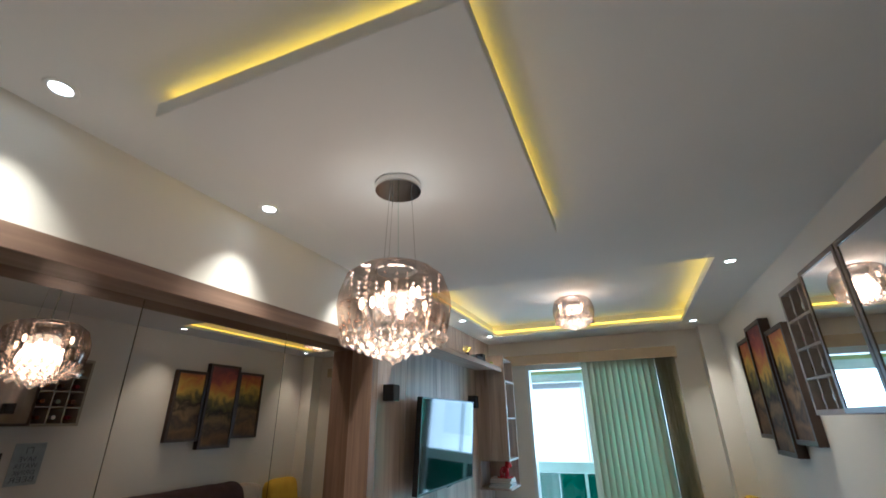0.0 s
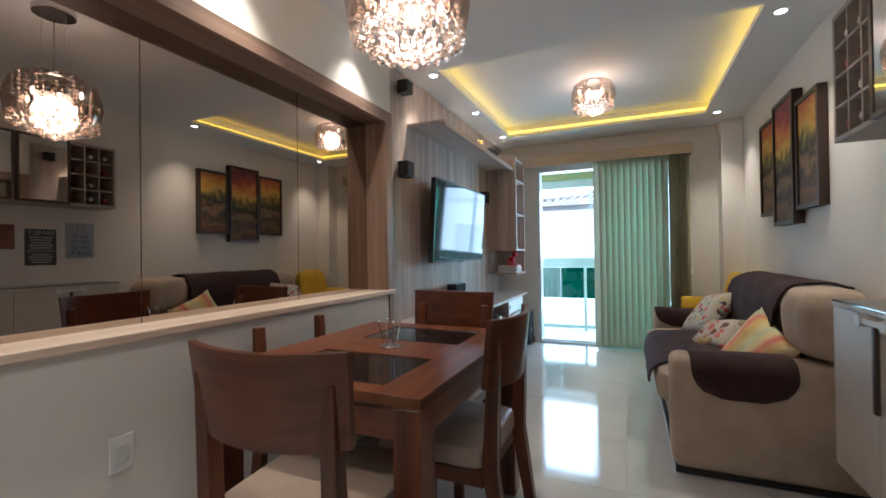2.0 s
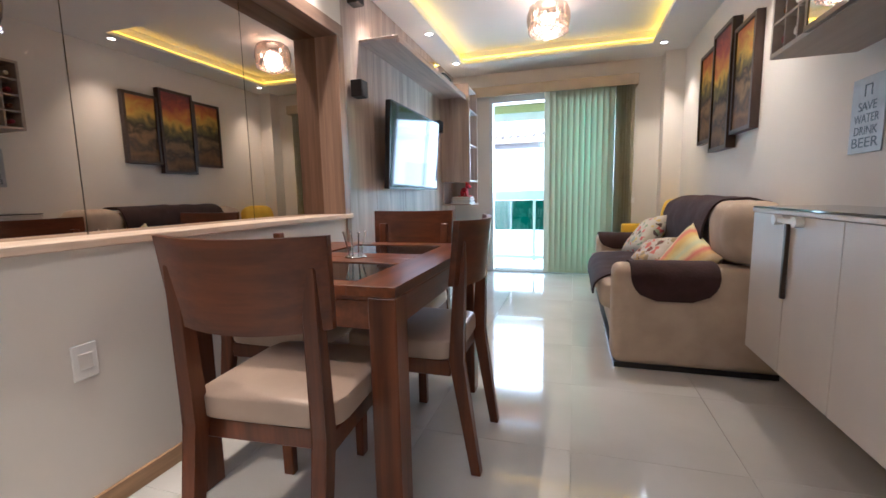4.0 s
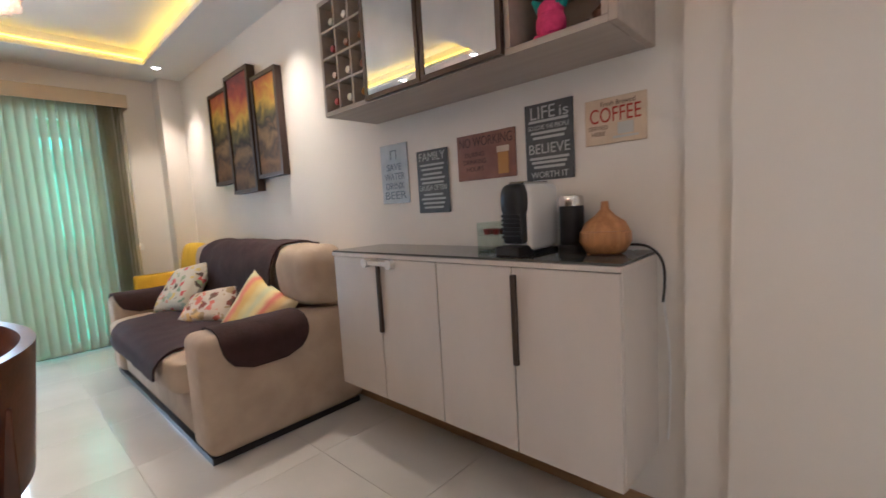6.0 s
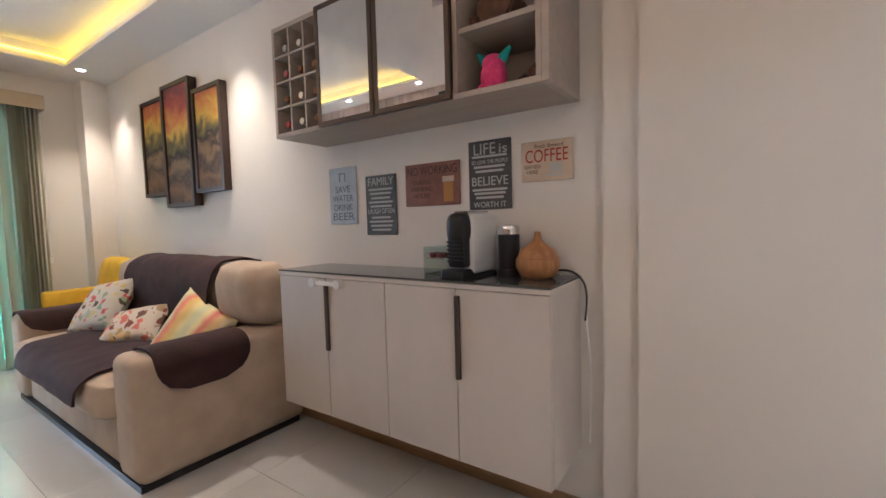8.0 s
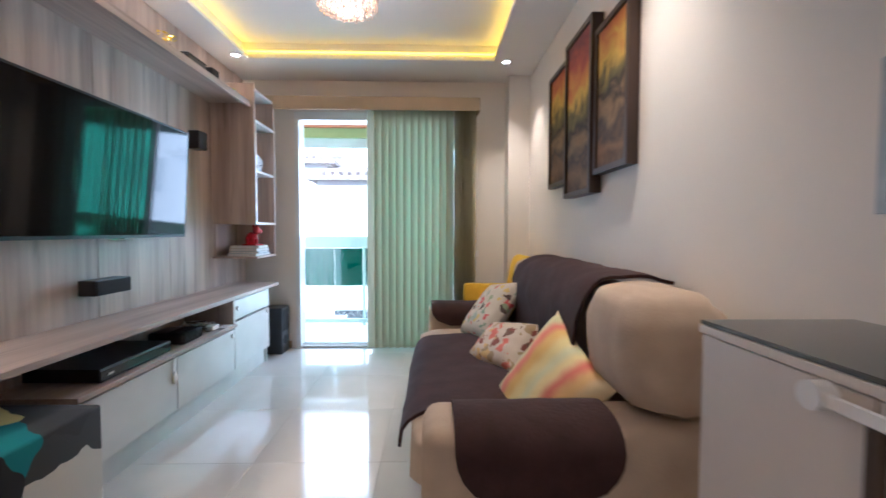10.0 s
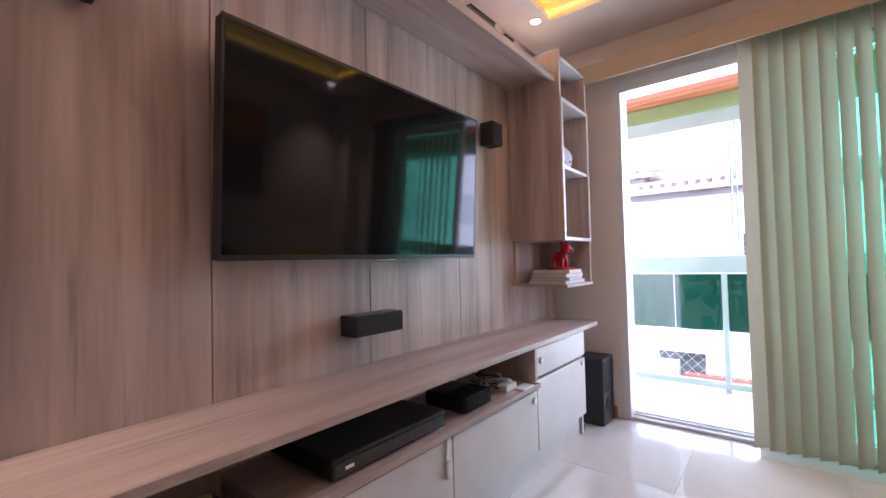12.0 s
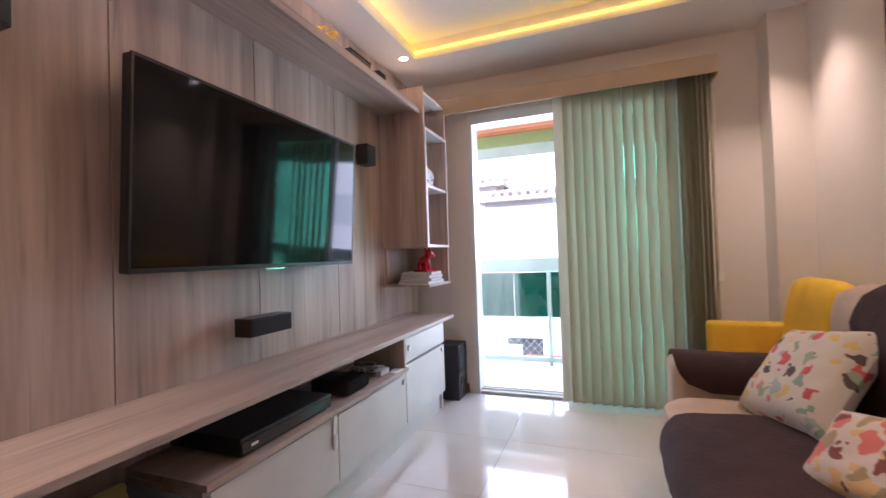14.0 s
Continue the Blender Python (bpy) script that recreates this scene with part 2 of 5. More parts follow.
def box(x0, x1, y0, y1, z0, z1, bevel=0.0, seg=1):
    return bm_box(bmesh.new(), x0, x1, y0, y1, z0, z1, bevel, seg)


def boxes(*rows, bevel=0.0):
    b = bmesh.new()
    for r in rows:
        bm_box(b, *r, bevel=bevel)
    return b


def tube(p0, p1, r0, r1=None, seg=12, b=None):
    b = b or bmesh.new()
    p0, p1 = Vector(p0), Vector(p1)
    d = p1 - p0
    m = Matrix.Translation((p0 + p1) / 2) @ d.to_track_quat("Z", "Y").to_matrix().to_4x4()
    bmesh.ops.create_cone(b, cap_ends=True, segments=seg, radius1=r0, radius2=r0 if r1 is None else r1, depth=d.length, matrix=m)
    return b


def lathe(profile, seg=32, centre=(0, 0, 0), b=None, closed=True):
    b = b or bmesh.new()
    rings = []
    for r, z in profile:
        rings.append([b.verts.new((centre[0] + r * math.cos(2 * math.pi * k / seg), centre[1] + r * math.sin(2 * math.pi * k / seg), centre[2] + z)) for k in range(seg)])
    for a, c in zip(rings, rings[1:]):
        for k in range(seg):
            b.faces.new((a[k], a[(k + 1) % seg], c[(k + 1) % seg], c[k]))
    for ring, flip in ((rings[0], True), (rings[-1], False)) if closed else ():
        if (ring[0].co - ring[seg // 2].co).length > 1e-4:
            b.faces.new(ring[::-1] if flip else ring)
    return b


def puff(cx, cy, cz, rx, ry, rz, e=0.5, wobble=0.0, seg=28, seed=0.0):
    """A stuffed, rounded block."""
    b = bmesh.new()
    bmesh.ops.create_uvsphere(b, u_segments=seg, v_segments=seg * 2 // 3, radius=1.0)
    for v in b.verts:
        p = v.co
        q = Vector([math.copysign(abs(c) ** e, c) for c in p])
        s = 1 + wobble * noise.noise(p * 2.2 + Vector((seed, seed, seed))) + wobble * 0.5 * noise.noise(p * 6 + Vector((seed, 0, 0)))
        v.co = (cx + rx * q.x * s, cy + ry * q.y * s, cz + rz * q.z * s)
    return b


def pillow(w, h, t, seed=0.0, seg=22):
    """A square cushion, upright in x and z, pinched at its corners."""
    b = bmesh.new()
    grid = {}
    for side in (1, -1):
        for i in range(seg + 1):
            for j in range(seg + 1):
                u, v = 2 * i / seg - 1, 2 * j / seg - 1
                rim = i in (0, seg) or j in (0, seg)
                if rim and side == -1:
                    grid[side, i, j] = grid[1, i, j]
                    continue
                f = ((1 - u ** 4) * (1 - v ** 4)) ** 0.55
                k = 1 - 0.10 * (abs(u) ** 2 * (1 - abs(v) ** 3) * (abs(u) > 0) + 0) - 0.0
                k2 = 1 - 0.10 * (abs(v) ** 2 * (1 - abs(u) ** 3))
                wr = 0.006 * noise.noise(Vector((u * 3 + seed, v * 3, side)))
                grid[side, i, j] = b.verts.new((u * w / 2 * k, side * f * t / 2 + wr * f, v * h / 2 * k2))
    for side in (1, -1):
        for i in range(seg):
            for j in range(seg):
                q = [grid[side, i, j], grid[side, i + 1, j], grid[side, i + 1, j + 1], grid[side, i, j + 1]]
                b.faces.new(q[::-1] if side == 1 else q)
    return b


def thing(name, label, category, at=(0, 0, 0), turn=0.0, group="", kind=""):
    ob = new(name)
    ob.empty_display_size = 0.1
    ob.matrix_basis = pose(*at, 0, 0, turn)
    return tagged(ob, label, category, group, kind)


def part(name, b, mat, parent=None, label="", smooth=False, at=None, world=False):
    """One mesh object. world: the bmesh is in world places and the parent stands untilted."""
    me = bpy.data.meshes.new(name)
    if world and parent is not None:
        root = parent if parent.parent is None else parent.parent
        b.transform(root.matrix_basis.inverted())
    bmesh.ops.recalc_face_normals(b, faces=b.faces)
    b.to_mesh(me)
    b.free()
    me.materials.append(mat)
    if smooth:
        me.polygons.foreach_set("use_smooth", [True] * len(me.polygons))
        me.set_sharp_from_angle(angle=radians(40))
    ob = new(name, me)
    ob.parent = parent
    if at is not None:
        ob.matrix_basis = at
    if label:
        ob["label"] = label
    return ob


def setting(name, b, mat, label, category):
    return tagged(part(name, b, mat), label, category, kind="structure")


# ---- structure ----
XL, XR, YB, YD, ZC = -0.615, 1.925, -1.1, 6.12, 2.455
floor = setting("floor", box(XL - 0.3, XR + 0.3, YB - 0.15, YD + 0.16, -0.15, -0.004), M_GROUT, "polished cream porcelain tile floor", "floor")
wall_left = setting("wall_left", boxes((XL - 0.35, XL, YB, 3.3, 0, 0.855), (XL - 0.35, XL, YB, 3.3, 2.075, 2.75), (XL - 0.35, -0.775, YB, 3.3, 0.855, 2.075),
                                       (XL - 0.35, XL, YB, 0.1, 0.855, 2.075), (XL - 0.35, -0.692, 3.3, YD + 0.16, 0, 2.75)), M_WALL, "cream painted wall with a long mirror niche", "wall")
wall_right = setting("wall_right", boxes((XR, XR + 0.2, 1.56, YD + 0.16, 0, 2.75), (XR - 0.03, XR + 0.2, 1.44, 1.56, 0, 2.75), (XR - 0.06, XR + 0.2, YB, 1.44, 0, 2.75),
                                         (1.735, XR, 5.93, YD, 0, ZC)), M_WALL, "plain cream painted wall with a corner column", "wall")
wall_back = setting("wall_back", box(XL - 0.35, XR + 0.2, YB - 0.15, YB, 0, 2.75), M_WALL, "plain cream painted end wall", "wall")
wall_door = setting("wall_door", boxes((-0.692, -0.192, YD, YD + 0.15, 0, 2.75), (1.33, XR, YD, YD + 0.15, 0, 2.75), (-0.192, 1.33, YD, YD + 0.15, 2.17, 2.75)), M_WALL,
                    "cream painted wall round the balcony door", "wall")
TX0, TX1, TY0, TY1 = -0.395, 1.56, 3.62, 5.63
cb = boxes((XL - 0.3, XR + 0.2, YB, TY0, ZC, 2.75), (XL - 0.3, XR + 0.2, TY1, YD, ZC, 2.75), (XL - 0.3, TX0, TY0, TY1, ZC, 2.485), (TX1, XR + 0.2, TY0, TY1, ZC, 2.485),
           (XL - 0.3, TX0 - 0.04, TY0, TY1, 2.485, 2.75), (TX1 + 0.04, XR + 0.2, TY0, TY1, 2.485, 2.75), (TX0 - 0.04, TX1 + 0.04, TY0, TY1, 2.575, 2.75))
ceiling = setting("ceiling", cb, M_CEIL, "white plaster ceiling with a recessed tray", "ceiling")
panel_c = setting("ceiling_panel", box(-0.225, 0.735, 1.335, 2.66, 2.375, 2.425, 0.002), M_CEIL, "lowered white plaster ceiling panel over the table", "ceiling panel")
part("hanger", box(-0.14, 0.65, 1.42, 2.57, 2.425, ZC), M_CEIL, panel_c)
for nm, bb in (("led_strip", boxes((-0.19, -0.18, 1.36, 2.63, 2.427, 2.437))), ("led_strip", boxes((0.69, 0.70, 1.36, 2.63, 2.427, 2.437))),
               ("led_strip", boxes((-0.18, 0.69, 1.37, 1.38, 2.427, 2.437))), ("led_strip", boxes((-0.18, 0.69, 2.61, 2.62, 2.427, 2.437)))):
    part(nm, bb, M_LED, panel_c, "glowing yellow light strip")
cove = thing("cove_light", "yellow light strip hidden round the ceiling tray", "strip light", (0.6, 4.4, 2.5))
for r in ((TX0 - 0.03, TX0 - 0.012, TY0, TY1, 2.487, 2.497), (TX1 + 0.012, TX1 + 0.03, TY0, TY1, 2.487, 2.497)):
    part("led_strip", box(*r), M_LED, cove, world=True)
for r in ((TX0, TX1, TY1 - 0.012, TY1 - 0.004, 2.50, 2.508), (TX0, TX1, TY0 + 0.004, TY0 + 0.012, 2.50, 2.508)):
    part("led_strip", box(*r), M_LED, cove, world=True)
for nm, r in (("baseboard_1", (XL, XL + 0.012, YB, 3.2, 0, 0.07)), ("baseboard_2", (XR - 0.012, XR, 1.57, 5.93, 0, 0.07)), ("baseboard_3", (XR - 0.042, XR - 0.03, 1.44, 1.56, 0, 0.07)),
              ("baseboard_4", (-0.42, -0.235, YD - 0.012, YD, 0, 0.07)), ("baseboard_5", (XR - 0.072, XR - 0.06, YB, 1.44, 0, 0.07)), ("baseboard_6", (1.34, 1.735, YD - 0.012, YD, 0, 0.07))):
    setting(nm, box(*r, 0.003), M_BASE, "honey brown wooden skirting board", "baseboard")

# mirror niche
niche = thing("mirror_niche", "bronze tinted wall mirror framed in brown wood", "mirror", (XL, 1.7, 0.86))
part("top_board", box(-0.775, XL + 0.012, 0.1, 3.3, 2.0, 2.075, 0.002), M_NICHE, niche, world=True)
part("side_board", box(-0.775, XL + 0.012, 3.225, 3.30, 0.885, 2.0, 0.002), M_NICHEZ, niche, world=True)
part("lower_post", box(XL - 0.05, XL + 0.012, 3.25, 3.30, 0.0, 0.855, 0.002), M_NICHEZ, niche, world=True)
part("side_board", box(-0.775, XL + 0.012, 0.1, 0.17, 0.885, 2.0, 0.002), M_NICHEZ, niche, world=True)
part("sill", box(-0.775, XL + 0.03, 0.1, 3.3, 0.857, 0.885, 0.003), wood("sill_wood", (0.66, 0.52, 0.40), (0.54, 0.41, 0.30), "y", 18, 0.8), niche, "pale wooden ledge", world=True)
for y0, y1 in ((0.172, 0.97), (0.974, 1.77), (1.774, 2.57), (2.574, 3.223)):
    part("mirror_sheet", box(-0.774, -0.762, y0, y1, 0.886, 1.999), M_MIRROR, niche, world=True)

# balcony door
door = tagged(new("door_1"), "white aluminium sliding balcony door standing open", "door", kind="structure")
part("frame", boxes((-0.192, -0.152, YD - 0.006, YD + 0.15, 0, 2.17), (1.275, 1.33, YD - 0.006, YD + 0.15, 0, 2.17), (-0.152, 1.275, YD - 0.006, YD + 0.15, 2.10, 2.17)), M_ALU, door)
part("track", boxes((-0.152, 1.275, YD + 0.01, YD + 0.15, 0.0, 0.018), (-0.152, 1.275, YD + 0.05, YD + 0.06, 0.018, 0.03), (-0.152, 1.275, YD + 0.10, YD + 0.11, 0.018, 0.03)), M_ALU, door)
for k, (x0, y0) in enumerate(((0.50, YD + 0.035), (0.54, YD + 0.09))):
    leaf = part("door_leaf", boxes((x0, x0 + 0.05, y0, y0 + 0.035, 0.03, 2.1), (x0 + 0.68, x0 + 0.73, y0, y0 + 0.035, 0.03, 2.1), (x0 + 0.05, x0 + 0.68, y0, y0 + 0.035, 0.03, 0.09), (x0 + 0.05, x0 + 0.68, y0, y0 + 0.035, 2.04, 2.1)), M_ALU, door)
    g = part("pane", box(x0 + 0.05, x0 + 0.68, y0 + 0.014, y0 + 0.02, 0.09, 2.04), M_GREENGLASS, leaf, "green tinted glass")
    g.visible_shadow = False

# pelmet and blinds
pelmet = thing("blind_pelmet", "beige fabric covered pelmet above the balcony door", "pelmet", (0.56, 6.0, 2.15))
part("pelmet_front", box(-0.40, 1.482, 5.93, 5.945, 2.145, 2.26, 0.003), M_PELMET, pelmet, world=True)
part("pelmet_top", box(-0.40, 1.482, 5.945, YD, 2.248, 2.26), M_PELMET, pelmet, world=True)
part("pelmet_end", box(1.47, 1.482, 5.945, YD, 2.145, 2.248), M_PELMET, pelmet, world=True)
blind = thing("vertical_blind", "beige vertical blind drawn half across the door", "blind", (0.9, 6.02, 2.2))
part("head_rail", box(-0.2, 1.465, 6.0, 6.04, 2.19, 2.22, 0.003), M_ALU, blind, world=True)


def slat(x, angle, w=0.089, z0=0.03, z1=2.19):
    b = bmesh.new()
    n_ = 6
    cols = []
    for k in range(n_ + 1):
        u = k / n_ - 0.5
        bow = 0.006 * (1 - 4 * u * u)
        cols.append([b.verts.new((u * w, bow, z0)), b.verts.new((u * w, bow, z1))])
    for a, c in zip(cols, cols[1:]):
        b.faces.new((a[0], c[0], c[1], a[1]))
    b.transform(pose(x, 6.02, 0, 0, 0, angle))
    return b


rng = random.Random(4)
for k in range(12):
    part("slat", slat(0.52 + k * 0.064, 41 + rng.uniform(-5, 5)), M_BLIND, blind, world=True, smooth=True)
for k in range(7):
    part("slat", slat(1.285 + k * 0.027, 62 + rng.uniform(-8, 8)), M_BLIND, blind, world=True, smooth=True)
part("chain", tube((1.475, 6.05, 0.9), (1.475, 6.05, 2.19), 0.003, seg=6), M_WHITE, blind, world=True)
part("chain_weight", box(1.46, 1.49, 6.04, 6.06, 0.86, 0.92, 0.004), M_WHITE, blind, world=True)

# ---- balcony and outside ----
BY = 7.05
balcony_floor = setting("balcony_floor", box(-1.6, 2.8, YD + 0.151, BY + 0.12, -0.15, 0.012), material("balcony_tile", (0.80, 0.79, 0.77), 0.35, bump=0.03), "pale tiled balcony floor", "balcony floor")
bc = setting("balcony_ceiling", box(-1.6, 2.8, YD + 0.151, BY + 0.15, 2.256, 2.5), M_CEIL, "wooden slatted balcony ceiling", "ceiling")
M_BALWOOD = wood("orange_wood", (0.42, 0.14, 0.05), (0.30, 0.09, 0.03), "x", 20, 1.0, 0.4)
rows = [(-1.6, 2.8, YD + 0.155 + k * 0.1, YD + 0.25 + k * 0.1, 2.238, 2.255) for k in range(9)]
setting("balcony_ceiling_planks", boxes(*rows, bevel=0.002), M_BALWOOD, "orange brown planks under the balcony ceiling", "ceiling")
setting("balcony_beam", box(-1.6, 2.8, BY - 0.06, BY + 0.14, 2.13, 2.237), M_GREENBEAM, "olive green painted balcony beam", "beam")
setting("wall_balcony_side", boxes((-1.75, -1.6, YD + 0.151, BY + 0.14, -0.15, 2.5), (2.8, 2.95, YD + 0.151, BY + 0.14, -0.15, 2.5)), M_WALL, "cream balcony side wall", "wall")
rail = thing("balcony_railing", "pale green aluminium balcony railing with glass and netting", "railing", (0.6, BY, 0.012))
part("top_rail", box(-1.6, 2.8, BY - 0.04, BY + 0.04, 0.90, 1.03, 0.006), M_GREENALU, rail, world=True)
part("bottom_rail", box(-1.6, 2.8, BY - 0.025, BY + 0.025, 0.04, 0.085, 0.004), M_GREENALU, rail, world=True)
part("upper_frame", boxes((-1.6, 2.8, BY - 0.03, BY + 0.03, 2.02, 2.129)), M_GREENALU, rail, world=True)
for x in (-1.2, 0.285, 1.77):
    part("post", box(x - 0.018, x + 0.018, BY - 0.018, BY + 0.018, 0.012, 0.9, 0.003), M_GREENALU, rail, world=True)
for x0, x1 in ((-1.18, 0.262), (0.308, 1.75)):
    g = part("pane", box(x0, x1, BY - 0.004, BY + 0.004, 0.086, 0.899), M_CLEAR, rail, world=True)
    g.visible_shadow = False
for x0, x1 in ((-0.9, 0.36), (0.38, 1.6)):
    for xs in (x0, x1 - 0.012):
        part("sash_bar", box(xs, xs + 0.012, BY - 0.01, BY + 0.01, 1.03, 2.02), M_GREENALU, rail, world=True)
screen = thing("green_screen", "dark green fabric hung outside the balcony railing", "fabric screen", (0.6, BY + 0.1, 0.45))
M_GREENFAB = cloth("green_fabric", (0.010, 0.07, 0.045), 0.15)
for x0, x1 in ((-0.43, -0.06), (-0.055, 0.95), (0.955, 1.7)):
    b = bmesh.new()
    bmesh.ops.create_grid(b, x_segments=24, y_segments=8, size=0.5)
    for v in b.verts:
        u, w = v.co.x, v.co.y
        v.co = (x0 + (u + 0.5) * (x1 - x0), BY + 0.035 + 0.012 * math.sin(u * 19 + x0 * 7) * (0.6 - w), 0.46 + (w + 0.5) * 0.43)
    part("fabric", b, M_GREENFAB, screen, world=True, smooth=True)


def netting():
    b = bmesh.new()
    x0, x1, z0, z1, y, s, w = -1.55, 2.75, 0.09, 2.06, BY + 0.085, 0.078, 0.0022
    h = z1 - z0
    k = x0 - h
    while k < x1:
        for sg in (1, -1):
            a, c = k, k + h
            zz0, zz1 = (z0, z1) if sg == 1 else (z1, z0)
            if c > x0 and a < x1:
                ta, tc = max(0, (x0 - a) / h), min(1, (x1 - a) / h)
                pa, pc = Vector((a + ta * h, y, zz0 + ta * (zz1 - zz0))), Vector((a + tc * h, y, zz0 + tc * (zz1 - zz0)))
                o = Vector((0, 0, w))
                b.faces.new([b.verts.new(q) for q in (pa - o, pc - o, pc + o, pa + o)])
        k += s
    return b


net = part("netting", netting(), M_WHITE)
tagged(net, "white diamond mesh safety net along the balcony", "netting", kind="stuff")

setting("ground", box(-400, 400, BY + 1.5, 900, -6.2, -6.0), material("street", (0.16, 0.155, 0.15), 0.9), "grey street ground below the balcony", "ground")
M_FACADE = material("white_render", (0.78, 0.77, 0.73), 0.85, scale=(0.6, 0.6, 0.6), bump=0.1, bump_scale=8)
M_BRICKRED = material("red_wall", (0.42, 0.10, 0.06), 0.85, color2=(0.32, 0.07, 0.045), scale=(3, 3, 9), bump=0.2, bump_scale=20)
M_ROOFT = material("roof_tile", (0.52, 0.46, 0.41), 0.85, color2=(0.40, 0.35, 0.31), scale=(4, 1, 1), bump=0.3)
M_DARKWIN = material("dark_window", (0.05, 0.055, 0.06), 0.15)


def house(x0, x1, y, z1, wins, label, mat=M_FACADE, depth=7.0):
    h = thing("house", label, "house", ((x0 + x1) / 2, y, -6.0))
    part("wall", box(x0, x1, y, y + depth, -6.0, z1), mat, h, world=True)
    part("roof", boxes((x0 - 0.3, x1 + 0.3, y - 0.15, y + depth, z1 + 0.001, z1 + 0.14)), M_ROOFT, h, world=True)
    b = bmesh.new()
    for k in range(int((x1 - x0) / 0.25)):
        tube((x0 + 0.12 + k * 0.25, y - 0.12, z1 + 0.2), (x0 + 0.12 + k * 0.25, y + depth * 0.6, z1 + 0.95), 0.09, seg=6, b=b)
    part("roof_tiles", b, M_ROOFT, h, world=True)
    for wx, wz, ww, wh in wins:
        w = part("window", boxes((wx - ww / 2 - 0.06, wx + ww / 2 + 0.06, y - 0.05, y - 0.001, wz - 0.06, wz), (wx - ww / 2 - 0.06, wx + ww / 2 + 0.06, y - 0.05, y - 0.001, wz + wh, wz + wh + 0.06),
                                 (wx - ww / 2 - 0.06, wx - ww / 2, y - 0.05, y - 0.001, wz, wz + wh), (wx + ww / 2, wx + ww / 2 + 0.06, y - 0.05, y - 0.001, wz, wz + wh)), M_FACADE, h, world=True)
        part("pane", box(wx - ww / 2, wx + ww / 2, y - 0.03, y - 0.002, wz, wz + wh), M_DARKWIN, w, world=True)


house(-2.4, 5.6, 15.0, 2.6, ((0.1, 1.0, 0.35, 0.5), (1.0, 0.7, 1.0, 1.0), (3.4, 0.7, 1.0, 1.0), (-1.4, -2.4, 1.0, 1.1), (1.2, -2.4, 1.2, 1.1)), "white rendered two storey house with a tiled roof")
house(-11.5, -2.6, 17.0, 3.4, ((-4.2, 1.2, 1.1, 1.0), (-7.0, 1.2, 1.1, 1.0), (-5.0, -2.0, 1.1, 1.0)), "pale house with a low tiled roof and dark windows")
house(5.9, 14.0, 16.0, 3.9, ((7.2, 1.5, 1.2, 1.1), (10.0, 1.5, 1.2, 1.1), (7.2, -1.8, 1.2, 1.1)), "cream house with dark windows across the street")
setting("garden_wall", boxes((-0.9, 2.3, 12.2, 12.4, -6.0, -1.15)), M_BRICKRED, "red painted wall of the yard opposite", "wall")
setting("garden_wall_2", boxes((-8, -0.95, 12.0, 12.2, -6.0, -0.9), (2.35, 9, 12.0, 12.2, -6.0, -0.9)), M_FACADE, "white rendered yard wall across the street", "wall")

haze = bpy.data.materials.new("bright_haze")
haze.use_nodes = True
hz = haze.node_tree.nodes["Principled BSDF"]
hz.inputs["Base Color"].default_value, hz.inputs["Roughness"].default_value = (0.8, 0.8, 0.8, 1), 1.0
hz.inputs["Emission Color"].default_value, hz.inputs["Emission Strength"].default_value = (0.97, 1.0, 1.0, 1), 1.3
setting("backdrop", box(-160, 160, 90, 90.5, -6.0, 110), haze, "white hazy bright sky beyond the houses", "sky")

# ---- dining area ----
table = thing("dining_table", "red-brown wooden dining table with black glass insets", "table", (-0.075, 2.24, 0))
X0, X1, Y0, Y1, TH = -0.445, 0.365, 1.78, 2.81, 0.75
IN = ((-0.25, 0.215, 1.845, 2.17), (-0.25, 0.215, 2.41, 2.715))
tops = [(X0, IN[0][0], Y0, Y1), (IN[0][1], X1, Y0, Y1), (IN[0][0], IN[0][1], Y0, IN[0][2]), (IN[0][0], IN[0][1], IN[0][3], 2.288), (IN[0][0], IN[0][1], 2.292, IN[1][2]), (IN[0][0], IN[0][1], IN[1][3], Y1)]
for a, c, d, e in tops:
    part("tabletop_board", box(a, c, d, e, TH - 0.03, TH, 0.0008), M_TABLE, table, world=True)
for a, c, d, e in IN:
    part("glass_inset", box(a, c, d, e, TH - 0.012, TH - 0.004), M_GLASSBLACK, table, "glossy black glass inset", world=True)
part("tabletop_base", box(X0 + 0.02, X1 - 0.02, Y0 + 0.02, Y1 - 0.02, TH - 0.045, TH - 0.031), M_TABLE, table, world=True)
for r in ((X0 + 0.02, X1 - 0.02, Y0 + 0.02, Y0 + 0.045, TH - 0.13, TH - 0.046), (X0 + 0.02, X1 - 0.02, Y1 - 0.045, Y1 - 0.02, TH - 0.13, TH - 0.046),
          (X0 + 0.02, X0 + 0.045, Y0 + 0.046, Y1 - 0.046, TH - 0.13, TH - 0.046), (X1 - 0.045, X1 - 0.02, Y0 + 0.046, Y1 - 0.046, TH - 0.13, TH - 0.046)):
    part("apron", box(*r, 0.002), M_TABLE, table, world=True)
for x in (X0, X1 - 0.085):
    for y in (Y0, Y1 - 0.085):
        part("leg", box(x, x + 0.085, y, y + 0.085, 0, TH - 0.031, 0.004), M_CHAIR, table, world=True)


